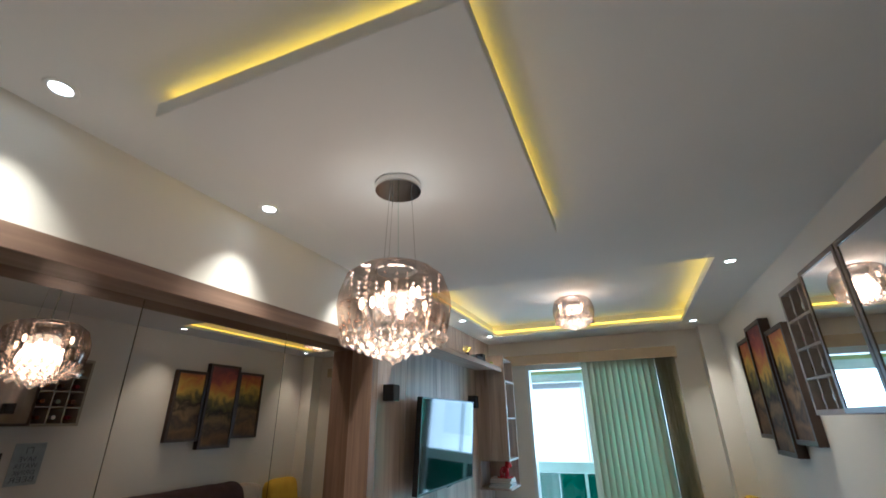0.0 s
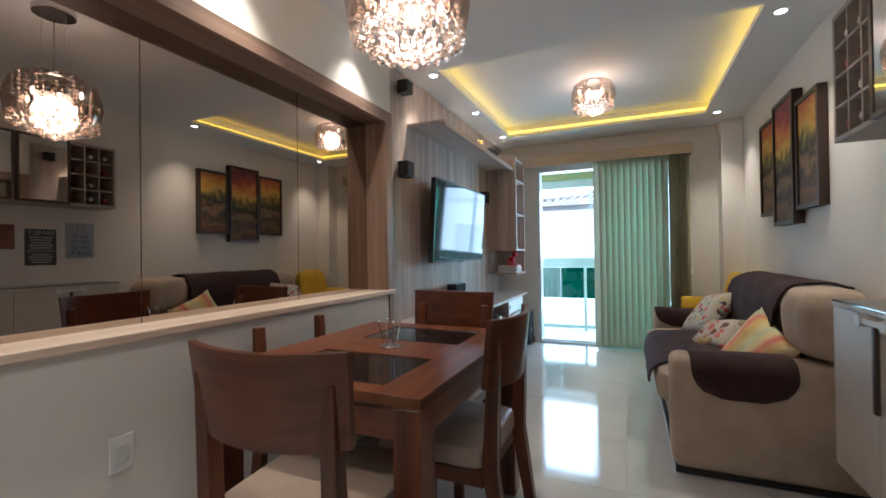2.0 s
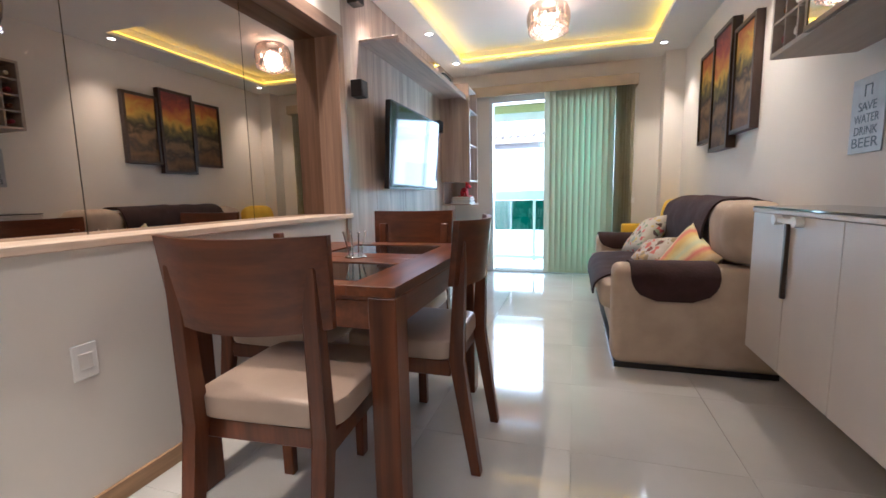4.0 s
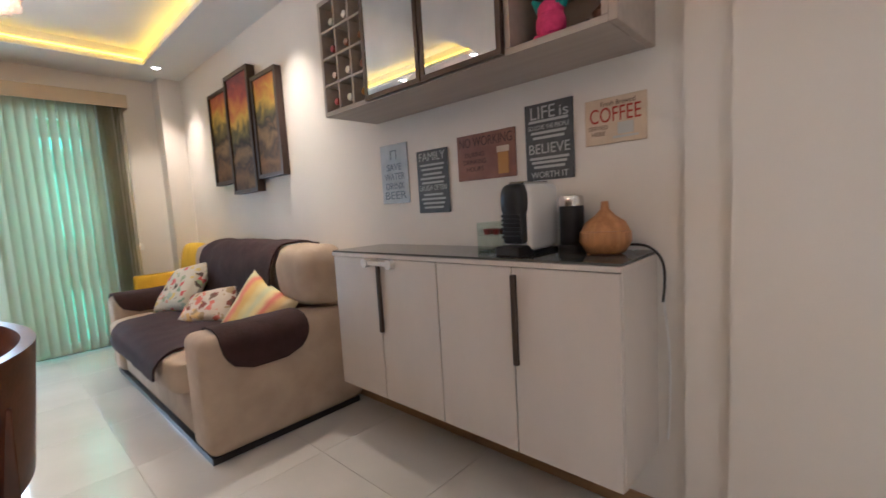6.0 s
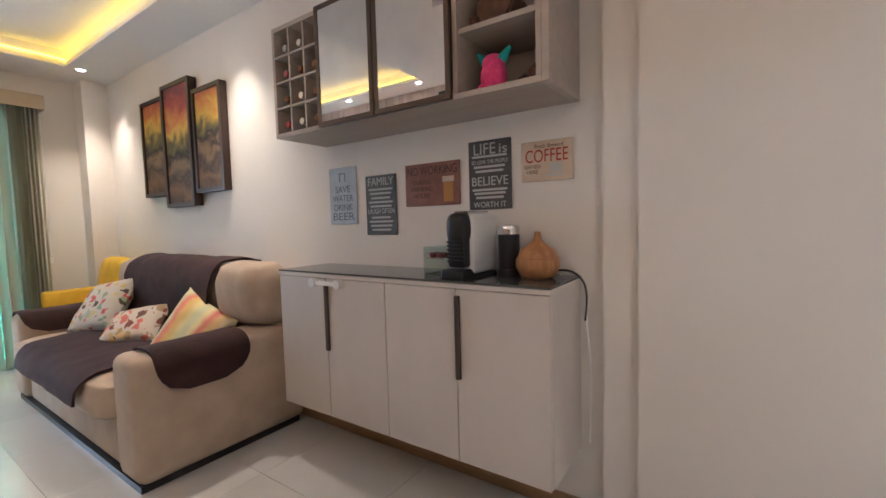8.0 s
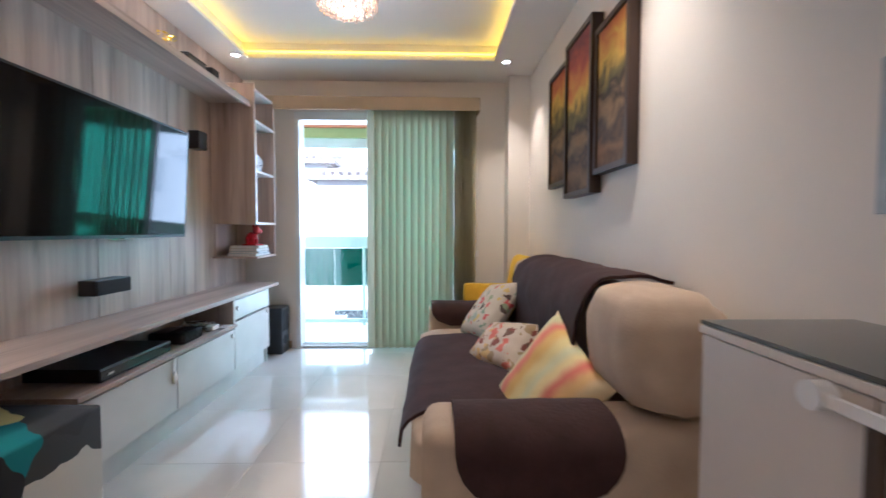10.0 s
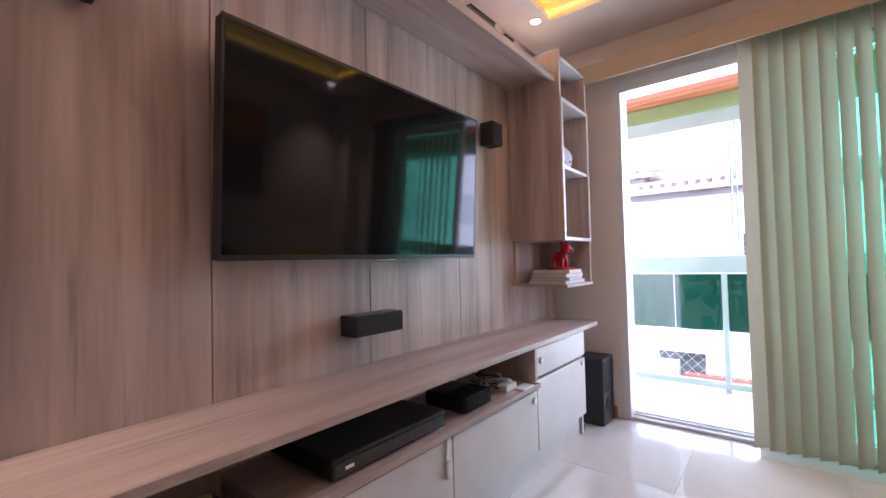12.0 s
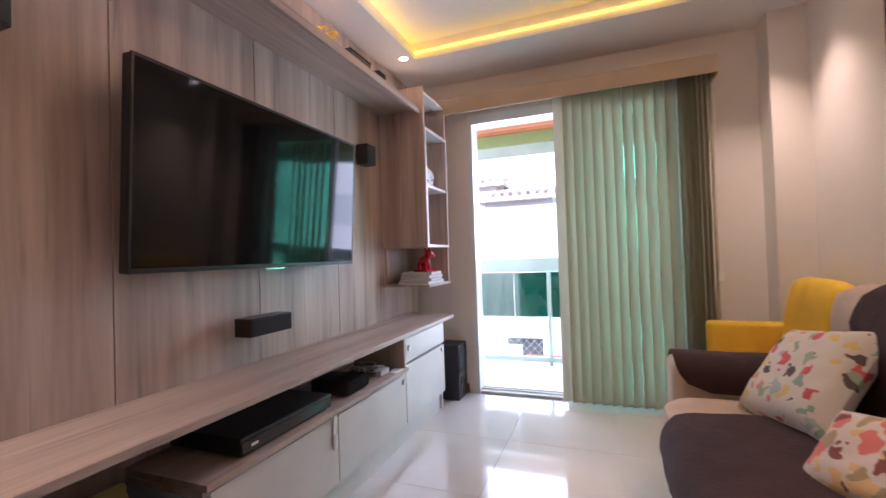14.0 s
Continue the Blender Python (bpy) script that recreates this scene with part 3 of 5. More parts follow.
def prism(points, x0, x1, bevel=0.0):
    """Points in y and z, pulled out along x."""
    b = bmesh.new()
    a = [b.verts.new((x0, y, z)) for y, z in points]
    c = [b.verts.new((x1, y, z)) for y, z in points]
    b.faces.new(a)
    b.faces.new(c[::-1])
    for k in range(len(points)):
        b.faces.new((a[k], a[k - 1], c[k - 1], c[k]))
    if bevel:
        bmesh.ops.bevel(b, geom=list(b.edges), offset=bevel, segments=1, affect="EDGES")
    return b


def chair(at, turn, panel=True):
    c = thing("dining_chair", "red-brown wooden dining chair with a cream padded seat" if panel else "red-brown wooden chair tucked under the table by the wall", "chair", (*at, 0), turn, "dining chairs")
    part("seat", puff(0, 0.23, 0.455, 0.215, 0.215, 0.042, 0.28, 0.02), M_SEAT, c, "cream leatherette seat pad", smooth=True)
    part("seat_frame", box(-0.2, 0.2, 0.03, 0.42, 0.36, 0.418, 0.004), M_CHAIR, c)
    for x in (-0.205, 0.165):
        top = 0.84 if panel else 0.83
        part("back_leg", prism([(-0.075, 0), (-0.04, 0), (0.035, 0.42), (0.005, top), (-0.03, top), (-0.015, 0.42)], x, x + 0.04, 0.003), M_CHAIR, c)
        part("front_leg", prism([(0.385, 0), (0.415, 0), (0.42, 0.42), (0.375, 0.42)], x, x + 0.04, 0.003), M_CHAIR, c)
    b = bmesh.new()
    n_ = 16
    z0, z1 = (0.69, 0.912) if panel else (0.55, 0.68)
    cols = []
    for k in range(n_ + 1):
        u = 2 * k / n_ - 1
        y = -0.055 + 0.055 * u * u
        arch = 0.012 * (1 - u * u)
        w = 0.235 if panel else 0.2
        cols.append([b.verts.new((u * w * 0.96, y + 0.025, z0 - arch)), b.verts.new((u * w, y, z1 - arch * 0.4)), b.verts.new((u * w, y - 0.02, z1 - arch * 0.4)), b.verts.new((u * w * 0.96, y + 0.005, z0 - arch))])
    for a, d in zip(cols, cols[1:]):
        for k in range(4):
            b.faces.new((a[k], d[k], d[(k + 1) % 4], a[(k + 1) % 4]))
    b.faces.new(cols[0])
    b.faces.new(cols[-1][::-1])
    part("backrest", b, M_CHAIRX, c, smooth=True)
    return c


M_CHAIRX = wood("red_brown_backrest", (0.125, 0.035, 0.011), (0.07, 0.019, 0.006), "x", 24, 1.6, 0.3)
near_chair = chair((0.065, 1.565), 4)
copy_thing(near_chair, pose(-0.04, 2.98, 0, 0, 0, 180))
copy_thing(near_chair, pose(0.45, 2.31, 0, 0, 0, 90))
chair((-0.525, 2.28), -90, False)


def drop(b, at, r, h):
    """A faceted crystal drop."""
    lathe([(0.0005, 0), (r * 0.75, h * 0.18), (r, h * 0.4), (r * 0.3, h * 0.85), (0.0005, h)], 6, at, b)


def crystal_lamp(name, label, cx, cy, ztop, r, h, hang):
    ob = thing(name, label, "chandelier", (cx, cy, ztop))
    zb = ztop - hang
    prof = [(r * 0.36, 0), (r * 0.66, -h * 0.03), (r * 0.87, -h * 0.16), (r * 0.98, -h * 0.42), (r, -h * 0.6), (r * 0.95, -h * 0.85), (r * 0.88, -h)]
    b = bmesh.new()
    rings = []
    for rr, z in prof:
        rings.append([b.verts.new((rr * math.cos(k * math.pi / 20), rr * math.sin(k * math.pi / 20), zb - ztop + z)) for k in range(40)])
    for a, c in zip(rings, rings[1:]):
        for k in range(40):
            b.faces.new((a[k], a[(k + 1) % 40], c[(k + 1) % 40], c[k]))
    shade = part("shade", b, M_SMOKE, ob, "smoked mirror glass drum", smooth=True)
    part("rim", lathe([(r * 0.35, -0.014), (r * 0.385, -0.012), (r * 0.385, 0.004), (r * 0.35, 0.004), (r * 0.35, -0.014)], 32, (0, 0, zb - ztop), closed=False), M_CHROME, ob, "chrome rim", smooth=True)
    if hang > 0.05:
        part("canopy", lathe([(0.086, -0.026), (0.088, -0.022), (0.088, -0.003), (0.088, 0)], 32), M_CHROME, ob, "chrome ceiling canopy", smooth=True)
        for k in range(3):
            a = k * 2.094 + 0.4
            part("cable", tube((0.05 * math.cos(a), 0.05 * math.sin(a), -0.026), (0.07 * math.cos(a), 0.07 * math.sin(a), zb - ztop), 0.0016, seg=6), M_CHROME, ob)
        part("cord", tube((0, 0, -0.026), (0.01, 0, zb - ztop), 0.003, seg=6), M_CLEAR, ob)
    rg = random.Random(7)
    nb = 8 if hang > 0.05 else 6
    for k in range(nb):
        a = k * 2 * math.pi / nb + 0.2
        rr = r * (0.62 if k % 2 else 0.42)
        part("bulb", lathe([(0.003, -0.018), (0.008, -0.012), (0.008, 0.012), (0.003, 0.018)], 10, (rr * math.cos(a), rr * math.sin(a), zb - ztop - h * (0.38 + 0.22 * (k % 3) / 2))), M_BULB, ob, "lit warm bulb", smooth=True)
    for k in range(18):
        a, rr = k * 2 * math.pi / 18, r * (0.78 if k % 2 else 0.55)
        b = bmesh.new()
        for j in range(9):
            lathe([(0.0003, -0.007), (0.007, 0), (0.0003, 0.007)], 6, (rr * math.cos(a), rr * math.sin(a), zb - ztop - h * 0.12 - j * h * 0.085), b)
        part("bead_strand", b, M_CRYSTAL, ob)
    s = r / 0.225
    meshes = []
    for dr, dh in ((0.019, 0.05), (0.013, 0.036)):
        b = bmesh.new()
        drop(b, (0, 0, 0), dr * s, dh * s)
        me = bpy.data.meshes.new("crystal_drop")
        b.to_mesh(me)
        b.free()
        me.materials.append(M_CRYSTAL)
        meshes.append(me)
    for ring, (rr, dz, n_) in enumerate(((r * 0.86, 0.03, 26), (r * 0.66, 0.05, 20), (r * 0.44, 0.07, 14), (r * 0.22, 0.09, 8), (0.001, 0.105, 1))):
        for k in range(n_):
            a = k * 2 * math.pi / n_ + ring * 0.3
            z = zb - ztop - h - dz * s
            for me, turn, up in ((meshes[0], 0.0, rg.uniform(-0.008, 0.008) * s), (meshes[1], 0.12, 0.045 * s)):
                d = new("crystal_drop", me)
                d.parent = ob
                d.location = (rr * math.cos(a + turn), rr * math.sin(a + turn), z + up)
    lamp(name + "_light", "POINT", Matrix.Translation((cx, cy, zb - h * 0.8)), 6.0 if hang > 0.05 else 5.0, (1.0, 0.70, 0.46), radius=0.09)
    return ob


crystal_lamp("pendant_chandelier", "round smoked glass pendant chandelier with crystal drops", 0.245, 1.965, 2.374, 0.193, 0.24, 0.335)
crystal_lamp("ceiling_chandelier", "small round smoked glass ceiling lamp with crystals", 0.60, 4.58, 2.574, 0.178, 0.22, 0.02)

# recessed spots; the left row's first two are unseen, added at its spacing
first = None
for x, y in [(-0.462, v) for v in (-0.46, 0.37, 1.2, 2.03, 2.86, 3.68, 4.63, 5.57)] + [(1.66, v) for v in (3.74, 5.64)]:
    if first is None:
        first = thing("recessed_spot", "small white recessed ceiling spotlight, switched on", "spotlight", (x, y, ZC), group="ceiling spots")
        part("trim_ring", lathe([(0.028, -0.001), (0.030, -0.004), (0.042, -0.004), (0.044, 0.0)], 24), M_WHITE, first, smooth=True)
        part("lens", lathe([(0.001, -0.0025), (0.028, -0.002), (0.028, -0.0005)], 20), M_SPOT, first, "glowing lens")
    else:
        copy_thing(first, Matrix.Translation((x, y, ZC)))
    lamp("spot_light", "SPOT", Matrix.Translation((x, y, ZC - 0.008)), 42, (1.0, 0.72, 0.45), spot=radians(84), radius=0.02)

# unseen ceiling spots added as fill light, behind the start of the walk
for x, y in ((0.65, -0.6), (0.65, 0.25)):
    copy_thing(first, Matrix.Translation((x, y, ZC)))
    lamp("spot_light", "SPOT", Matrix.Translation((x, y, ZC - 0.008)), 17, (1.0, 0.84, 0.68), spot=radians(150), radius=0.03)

# ---- television wall ----
tvwall = thing("wall_panelling", "grey oak wall panelling behind the television", "wall panel", (-0.66, 4.6, 0))
for y0, y1 in ((3.302, 3.796), (3.80, 4.396), (4.40, 4.996), (5.00, 5.59)):
    part("panel", box(-0.69, -0.648, y0, y1, 0.0, ZC - 0.004, 0.0012), M_PANEL, tvwall, world=True)
part("panel", box(-0.69, -0.648, 5.594, YD - 0.004, 0.0, ZC - 0.004), M_PANEL, tvwall, world=True)

tv = thing("television", "large flat black television hung on the wall", "television", (-0.525, 4.358, 1.05))
T0, T1, TB, TT = 3.762, 4.953, 1.05, 1.712
part("housing", box(-0.569, -0.528, T0, T1, TB, TT, 0.006, 2), M_BLACK, tv, world=True)
part("screen", box(-0.5285, -0.5245, T0 + 0.009, T1 - 0.009, TB + 0.016, TT - 0.01), M_SCREEN, tv, "glossy dark screen", world=True)
part("bezel", boxes((-0.531, -0.5235, T0, T1, TB, TB + 0.015), (-0.531, -0.5235, T0, T1, TT - 0.009, TT), (-0.531, -0.5235, T0, T0 + 0.008, TB + 0.015, TT - 0.009), (-0.531, -0.5235, T1 - 0.008, T1, TB + 0.015, TT - 0.009)), M_BLACK, tv, world=True)
part("badge", box(-0.54, -0.523, 4.31, 4.42, TB - 0.008, TB + 0.0005, 0.002), M_CHROME, tv, world=True)
part("wall_mount", box(-0.672, -0.570, 4.15, 4.57, 1.2, 1.5), M_BLACK, tv, world=True)
# the set leans forward on its mount
tv.matrix_basis = pose(-0.525, 4.358, 1.05, 0, 3.2, 0)

shelf = thing("wall_shelf", "long grey oak shelf above the television", "shelf", (-0.5, 4.6, 2.12))
part("board", box(-0.647, -0.345, 3.60, 5.532, 2.074, 2.093, 0.001), M_PANELY, shelf, world=True)
part("board_edge", box(-0.36, -0.338, 3.60, 5.532, 2.045, 2.073, 0.001), M_PANELY, shelf, world=True)

tower = thing("wall_cabinet", "tall grey oak wall cabinet with open shelves", "cabinet", (-0.48, 5.75, 0.87))
part("side_panel", box(-0.647, -0.313, 5.535, 5.553, 1.14, 2.228, 0.001), M_PANEL, tower, world=True)
part("side_panel", box(-0.647, -0.313, 5.927, 5.945, 0.872, 2.2, 0.001), M_PANEL, tower, world=True)
part("back_panel", box(-0.647, -0.635, 5.554, 5.926, 0.89, 2.2), M_PANEL, tower, world=True)
for z in (1.14, 1.55, 1.935, 2.18):
    part("shelf_board", box(-0.634, -0.315, 5.554, 5.926, z, z + 0.018, 0.001), M_LACQ2 if z > 1.2 else M_PANELY, tower, world=True)
part("front_frame", boxes((-0.3125, -0.307, 5.537, 5.557, 1.14, 1.953), (-0.3125, -0.307, 5.926, 5.945, 1.14, 1.953), (-0.3125, -0.307, 5.557, 5.926, 1.935, 1.953), (-0.3125, -0.307, 5.557, 5.926, 1.14, 1.158)), M_LACQ2, tower, "pale front edge", world=True)
part("bottom_board", box(-0.647, -0.30, 5.53, 5.926, 0.872, 0.888, 0.001), M_PANELY, tower, world=True)

console = thing("media_console", "long grey oak media console with white drawers", "console", (-0.46, 4.58, 0))
CF = -0.30
part("top_board", box(-0.646, CF + 0.024, 3.27, 5.91, 0.618, 0.643, 0.0015), M_PANELY, console, world=True)
part("end_panel", box(-0.646, CF + 0.02, 3.27, 3.295, 0.0, 0.617, 0.001), M_PANEL, console, world=True)
part("niche_back", box(-0.646, -0.63, 3.296, 3.83, 0.03, 0.617), M_PANEL, console, world=True)
part("divider", box(-0.646, CF - 0.002, 3.81, 3.832, 0.0, 0.423, 0.001), M_PANEL, console, world=True)
part("shelf_board", box(-0.646, CF + 0.018, 3.81, 5.13, 0.424, 0.446, 0.001), M_PANELY, console, world=True)
part("divider", box(-0.646, CF + 0.002, 5.11, 5.13, 0.447, 0.617, 0.001), M_PANEL, console, world=True)
part("back_panel", box(-0.646, -0.634, 3.832, 5.7, 0.07, 0.617), M_PANEL, console, world=True)
part("plinth", box(-0.60, CF - 0.03, 3.832, 5.70, 0.0, 0.118), M_LACQ2, console, world=True)
part("carcass", boxes((-0.634, CF - 0.022, 3.834, 5.725, 0.119, 0.135), (-0.634, CF - 0.022, 5.71, 5.725, 0.136, 0.616), (-0.634, CF - 0.022, 5.132, 5.705, 0.43, 0.446)), M_LACQ2, console, world=True)
part("end_support", box(-0.64, CF - 0.02, 5.728, 5.746, 0.0, 0.616), M_LACQ2, console, world=True)
for y0, y1, z0, z1 in ((3.836, 4.462, 0.125, 0.410), (4.468, 5.125, 0.125, 0.410), (5.131, 5.744, 0.125, 0.452), (5.132, 5.744, 0.468, 0.606)):
    part("drawer_front", box(CF - 0.02, CF, y0, y1, z0, z1, 0.0015), M_LACQ2, console, "white lacquered drawer front", world=True)

# ---- sofa ----
sofa = thing("sofa", "beige suede sofa under dark brown quilted throws", "sofa", (1.45, 4.13, 0))
part("base", box(1.08, 1.88, 3.36, 4.93, 0.03, 0.30, 0.02, 2), M_SOFA, sofa, world=True, smooth=True)
part("kick_strip", box(1.06, 1.86, 3.16, 5.12, 0.0, 0.03), M_BLACK, sofa, world=True)
for y0, y1 in ((3.13, 3.37), (4.92, 5.15)):
    part("arm", box(1.045, 1.89, y0, y1, 0.03, 0.585, 0.05, 4), M_SOFA, sofa, world=True, smooth=True)
part("back", box(1.70, 1.90, 3.2, 5.1, 0.3, 0.89, 0.06, 3), M_SOFA, sofa, world=True, smooth=True)
for k, y in enumerate((3.755, 4.535)):
    part("seat_cushion", puff(1.38, y, 0.355, 0.385, 0.40, 0.095, 0.3, 0.03, seed=k), M_SOFA, sofa, world=True, smooth=True)
part("back_cushion", puff(1.725, 3.335, 0.765, 0.145, 0.235, 0.17, 0.62, 0.07, seed=2.0), M_SOFA, sofa, world=True, smooth=True)
for k, y in enumerate((3.96, 4.66)):
    part("back_cushion", puff(1.725, y, 0.69, 0.125, 0.36, 0.225, 0.5, 0.05, seed=k * 3.1), M_SOFA, sofa, world=True, smooth=True)


def sheet(profile, y0, y1, thick, seed=0.0, wob=0.008, seg=26, ends=None):
    """A draped cloth: a line in x and z carried along y, with thickness and creases. ends: how far each row of the line draws in."""
    pts = [Vector((x, 0, z)) for x, z in profile]
    fine = []
    for a, c in zip(pts, pts[1:]):
        n_ = max(1, int((c - a).length / 0.03))
        fine += [a.lerp(c, k / n_) for k in range(n_)]
    fine.append(pts[-1])
    for _ in range(2):
        fine = [fine[0]] + [(fine[k - 1] + fine[k] * 2 + fine[k + 1]) / 4 for k in range(1, len(fine) - 1)] + [fine[-1]]
    b = bmesh.new()
    outer, inner = [], []
    for k, p in enumerate(fine):
        t = (fine[min(k + 1, len(fine) - 1)] - fine[max(k - 1, 0)]).normalized()
        nrm = Vector((-t.z, 0, t.x))
        e = ends(k / (len(fine) - 1)) if ends else 0.0
        ro, ri = [], []
        for j in range(seg + 1):
            y = y0 + e + (y1 - y0 - 2 * e) * j / seg
            w = wob * (noise.noise(Vector((p.x * 7, y * 5 + seed, p.z * 7))) + 0.6 * noise.noise(Vector((p.x * 22, y * 14 + seed, p.z * 22))))
            q = Vector((p.x, y, p.z)) + nrm * w
            ro.append(b.verts.new(q + nrm * thick))
            ri.append(b.verts.new(q))
        outer.append(ro)
        inner.append(ri)
    for rows in (outer, inner):
        for a, c in zip(rows, rows[1:]):
            for j in range(seg):
                b.faces.new((a[j], a[j + 1], c[j + 1], c[j]))
    for k in range(len(fine) - 1):
        b.faces.new((outer[k][0], outer[k + 1][0], inner[k + 1][0], inner[k][0]))
        b.faces.new((outer[k][-1], outer[k + 1][-1], inner[k + 1][-1], inner[k][-1]))
    for j in range(seg):
        b.faces.new((outer[0][j], outer[0][j + 1], inner[0][j + 1], inner[0][j]))
        b.faces.new((outer[-1][j], outer[-1][j + 1], inner[-1][j + 1], inner[-1][j]))
    return b


seat_throw = tagged(part("seat_throw", sheet([(0.965, 0.33), (0.978, 0.42), (1.02, 0.455), (1.2, 0.462), (1.53, 0.468), (1.565, 0.52)], 3.56, 4.62, 0.012, 1.0, 0.009), M_THROW, smooth=True),
                    "dark brown quilted throw spread over the sofa seat", "throw")
back_throw = tagged(part("back_throw", sheet([(1.555, 0.49), (1.565, 0.62), (1.575, 0.80), (1.62, 0.915), (1.69, 0.94), (1.82, 0.935), (1.905, 0.91)], 3.53, 4.68, 0.012, 4.0, 0.012), M_THROW, smooth=True),
                    "dark brown quilted throw hung over the sofa back", "throw")


def arm_cover(yc, half, x0, x1, low, low2, label):
    prof = [(-half - 0.008, low), (-half - 0.008, 0.56), (-half + 0.035, 0.594), (half - 0.035, 0.594), (half + 0.008, 0.56), (half + 0.008, low2)]

    def draw_in(t):
        d = max(0.0, 1 - t / 0.3)
        return 0.13 * (1 - math.sqrt(max(0.0, 1 - d * d)))

    b = sheet(prof, x0, x1, 0.010, yc, 0.004, 26, draw_in)
    b.transform(Matrix(((0, 1, 0, 0), (1, 0, 0, yc), (0, 0, 1, 0), (0, 0, 0, 1))))
    return tagged(part("arm_cover", b, M_THROW, smooth=True), label, "arm cover")


arm_covers = [arm_cover(3.25, 0.12, 1.13, 1.56, 0.405, 0.46, "dark brown quilted cover over the sofa arm beside the sideboard"),
              arm_cover(5.035, 0.115, 1.06, 1.62, 0.46, 0.46, "dark brown quilted cover over the sofa arm by the window")]

# the whole sofa with its covers
for ob in [sofa, seat_throw, back_throw] + arm_covers:
    ob.location.y += 0.09

M_STRIPE = patches("striped_print", (0.7, 0.62, 0.4), ((0.72, 0.60, 0.38), (0.62, 0.60, 0.33), (0.70, 0.24, 0.17), (0.74, 0.50, 0.16), (0.76, 0.66, 0.30), (0.66, 0.66, 0.42), (0.80, 0.68, 0.34), (0.68, 0.22, 0.16), (0.76, 0.52, 0.22), (0.78, 0.66, 0.40)), 0.21, stripes="X")
M_FLORAL = patches("floral_print", (0.58, 0.52, 0.42), ((0.10, 0.07, 0.06), (0.55, 0.10, 0.10), (0.25, 0.33, 0.24), (0.62, 0.46, 0.14), (0.36, 0.42, 0.34), (0.60, 0.20, 0.14), (0.30, 0.36, 0.22)), 17, 0.40)
M_FLORAL2 = patches("floral_strip_print", (0.56, 0.48, 0.39), ((0.22, 0.07, 0.05), (0.58, 0.16, 0.12), (0.35, 0.26, 0.14), (0.60, 0.40, 0.16), (0.16, 0.09, 0.06)), 17, 0.45)


def cushion(name, w, h, t, mat, label, at, face, up, seed):
    f = Vector(face).normalized()
    u = (Vector(up) - f * Vector(up).dot(f)).normalized()
    m = Matrix((f.cross(u).normalized() * -1, -f, u)).transposed().to_4x4()
    m = Matrix.Translation(at) @ m @ Matrix.Identity(4)
    b = pillow(w, h, t, seed)
    ob = part(name, b, mat, smooth=True)
    ob.matrix_basis = m
    return tagged(ob, label, "cushion", "sofa cushions")


cushion("striped_cushion", 0.42, 0.43, 0.14, M_STRIPE, "square cushion striped in yellow, red and cream", (1.485, 3.655, 0.53), (-0.143, -0.059, 0.069), (0.2145, -0.109, 0.3505), 1.0)
cushion("floral_cushion", 0.44, 0.42, 0.14, M_FLORAL, "square cream cushion printed with flowers and leaves", (1.43, 4.75, 0.61), (-0.74, -0.12, 0.62), (0.245, 0.12, 0.285), 2.0)
cushion("small_floral_cushion", 0.42, 0.29, 0.13, M_FLORAL2, "small cream cushion with flowers and brown stripes", (1.42, 4.23, 0.53), (-0.62, -0.2, 0.70), (0.5, 0.35, 0.5), 3.0)

# armchair
ac = thing("armchair", "mustard yellow velvet armchair in the window corner", "armchair", (1.58, 5.58, 0))
part("seat", puff(1.56, 5.56, 0.33, 0.25, 0.22, 0.11, 0.35, 0.02), M_YELLOW, ac, world=True, smooth=True)
bk = puff(0, 0, 0, 0.075, 0.27, 0.28, 0.42, 0.03)
bk.transform(pose(1.775, 5.60, 0.62, 0, 10, 0))
part("backrest", bk, M_YELLOW, ac, world=True, smooth=True)
part("arm", box(1.34, 1.78, 5.24, 5.33, 0.18, 0.545, 0.025, 3), M_YELLOW, ac, world=True, smooth=True)
part("arm", box(1.34, 1.78, 5.80, 5.89, 0.18, 0.64, 0.025, 3), M_YELLOW, ac, world=True, smooth=True)
for x in (1.38, 1.76):
    for y in (5.30, 5.83):
        part("leg", tube((x, y, 0), (x, y, 0.20), 0.014, 0.02), M_CHAIR, ac, world=True)

# ---- sideboard wall ----
buf = thing("sideboard", "champagne lacquered sideboard hung on the wall", "sideboard", (1.76, 2.32, 0.262))
BX = 1.61
part("body", box(BX + 0.02, XR - 0.001, 1.645, 3.005, 0.262, 0.892, 0.0015), M_LACQ, buf, world=True)
part("top_board", box(BX - 0.004, XR - 0.001, 1.64, 3.01, 0.893, 0.909, 0.0015), M_LACQ, buf, world=True)
part("glass_top", box(BX - 0.002, XR - 0.004, 1.642, 3.008, 0.910, 0.918, 0.001), M_TOPGLASS, buf, "smoked glass top", world=True)
ys = (3.005, 2.673, 2.325, 1.990, 1.645)
for k in range(4):
    d = part("door", box(BX, BX + 0.019, ys[k + 1] + 0.002, ys[k] - 0.002, 0.264, 0.89, 0.0015), M_LACQ, buf, world=True)
    if k in (0, 2):
        part("handle", box(BX - 0.016, BX - 0.001, ys[k + 1] - 0.02, ys[k + 1] - 0.002, 0.57, 0.868, 0.002), M_DARKMETAL, d, "dark bronze bar handle", world=True)
lock = thing("child_lock", "white plastic child safety strap on the sideboard doors", "safety lock", (BX, 2.66, 0.875))
part("strap", box(BX - 0.022, BX - 0.017, 2.575, 2.735, 0.862, 0.882, 0.002), M_WHITE, lock, world=True)
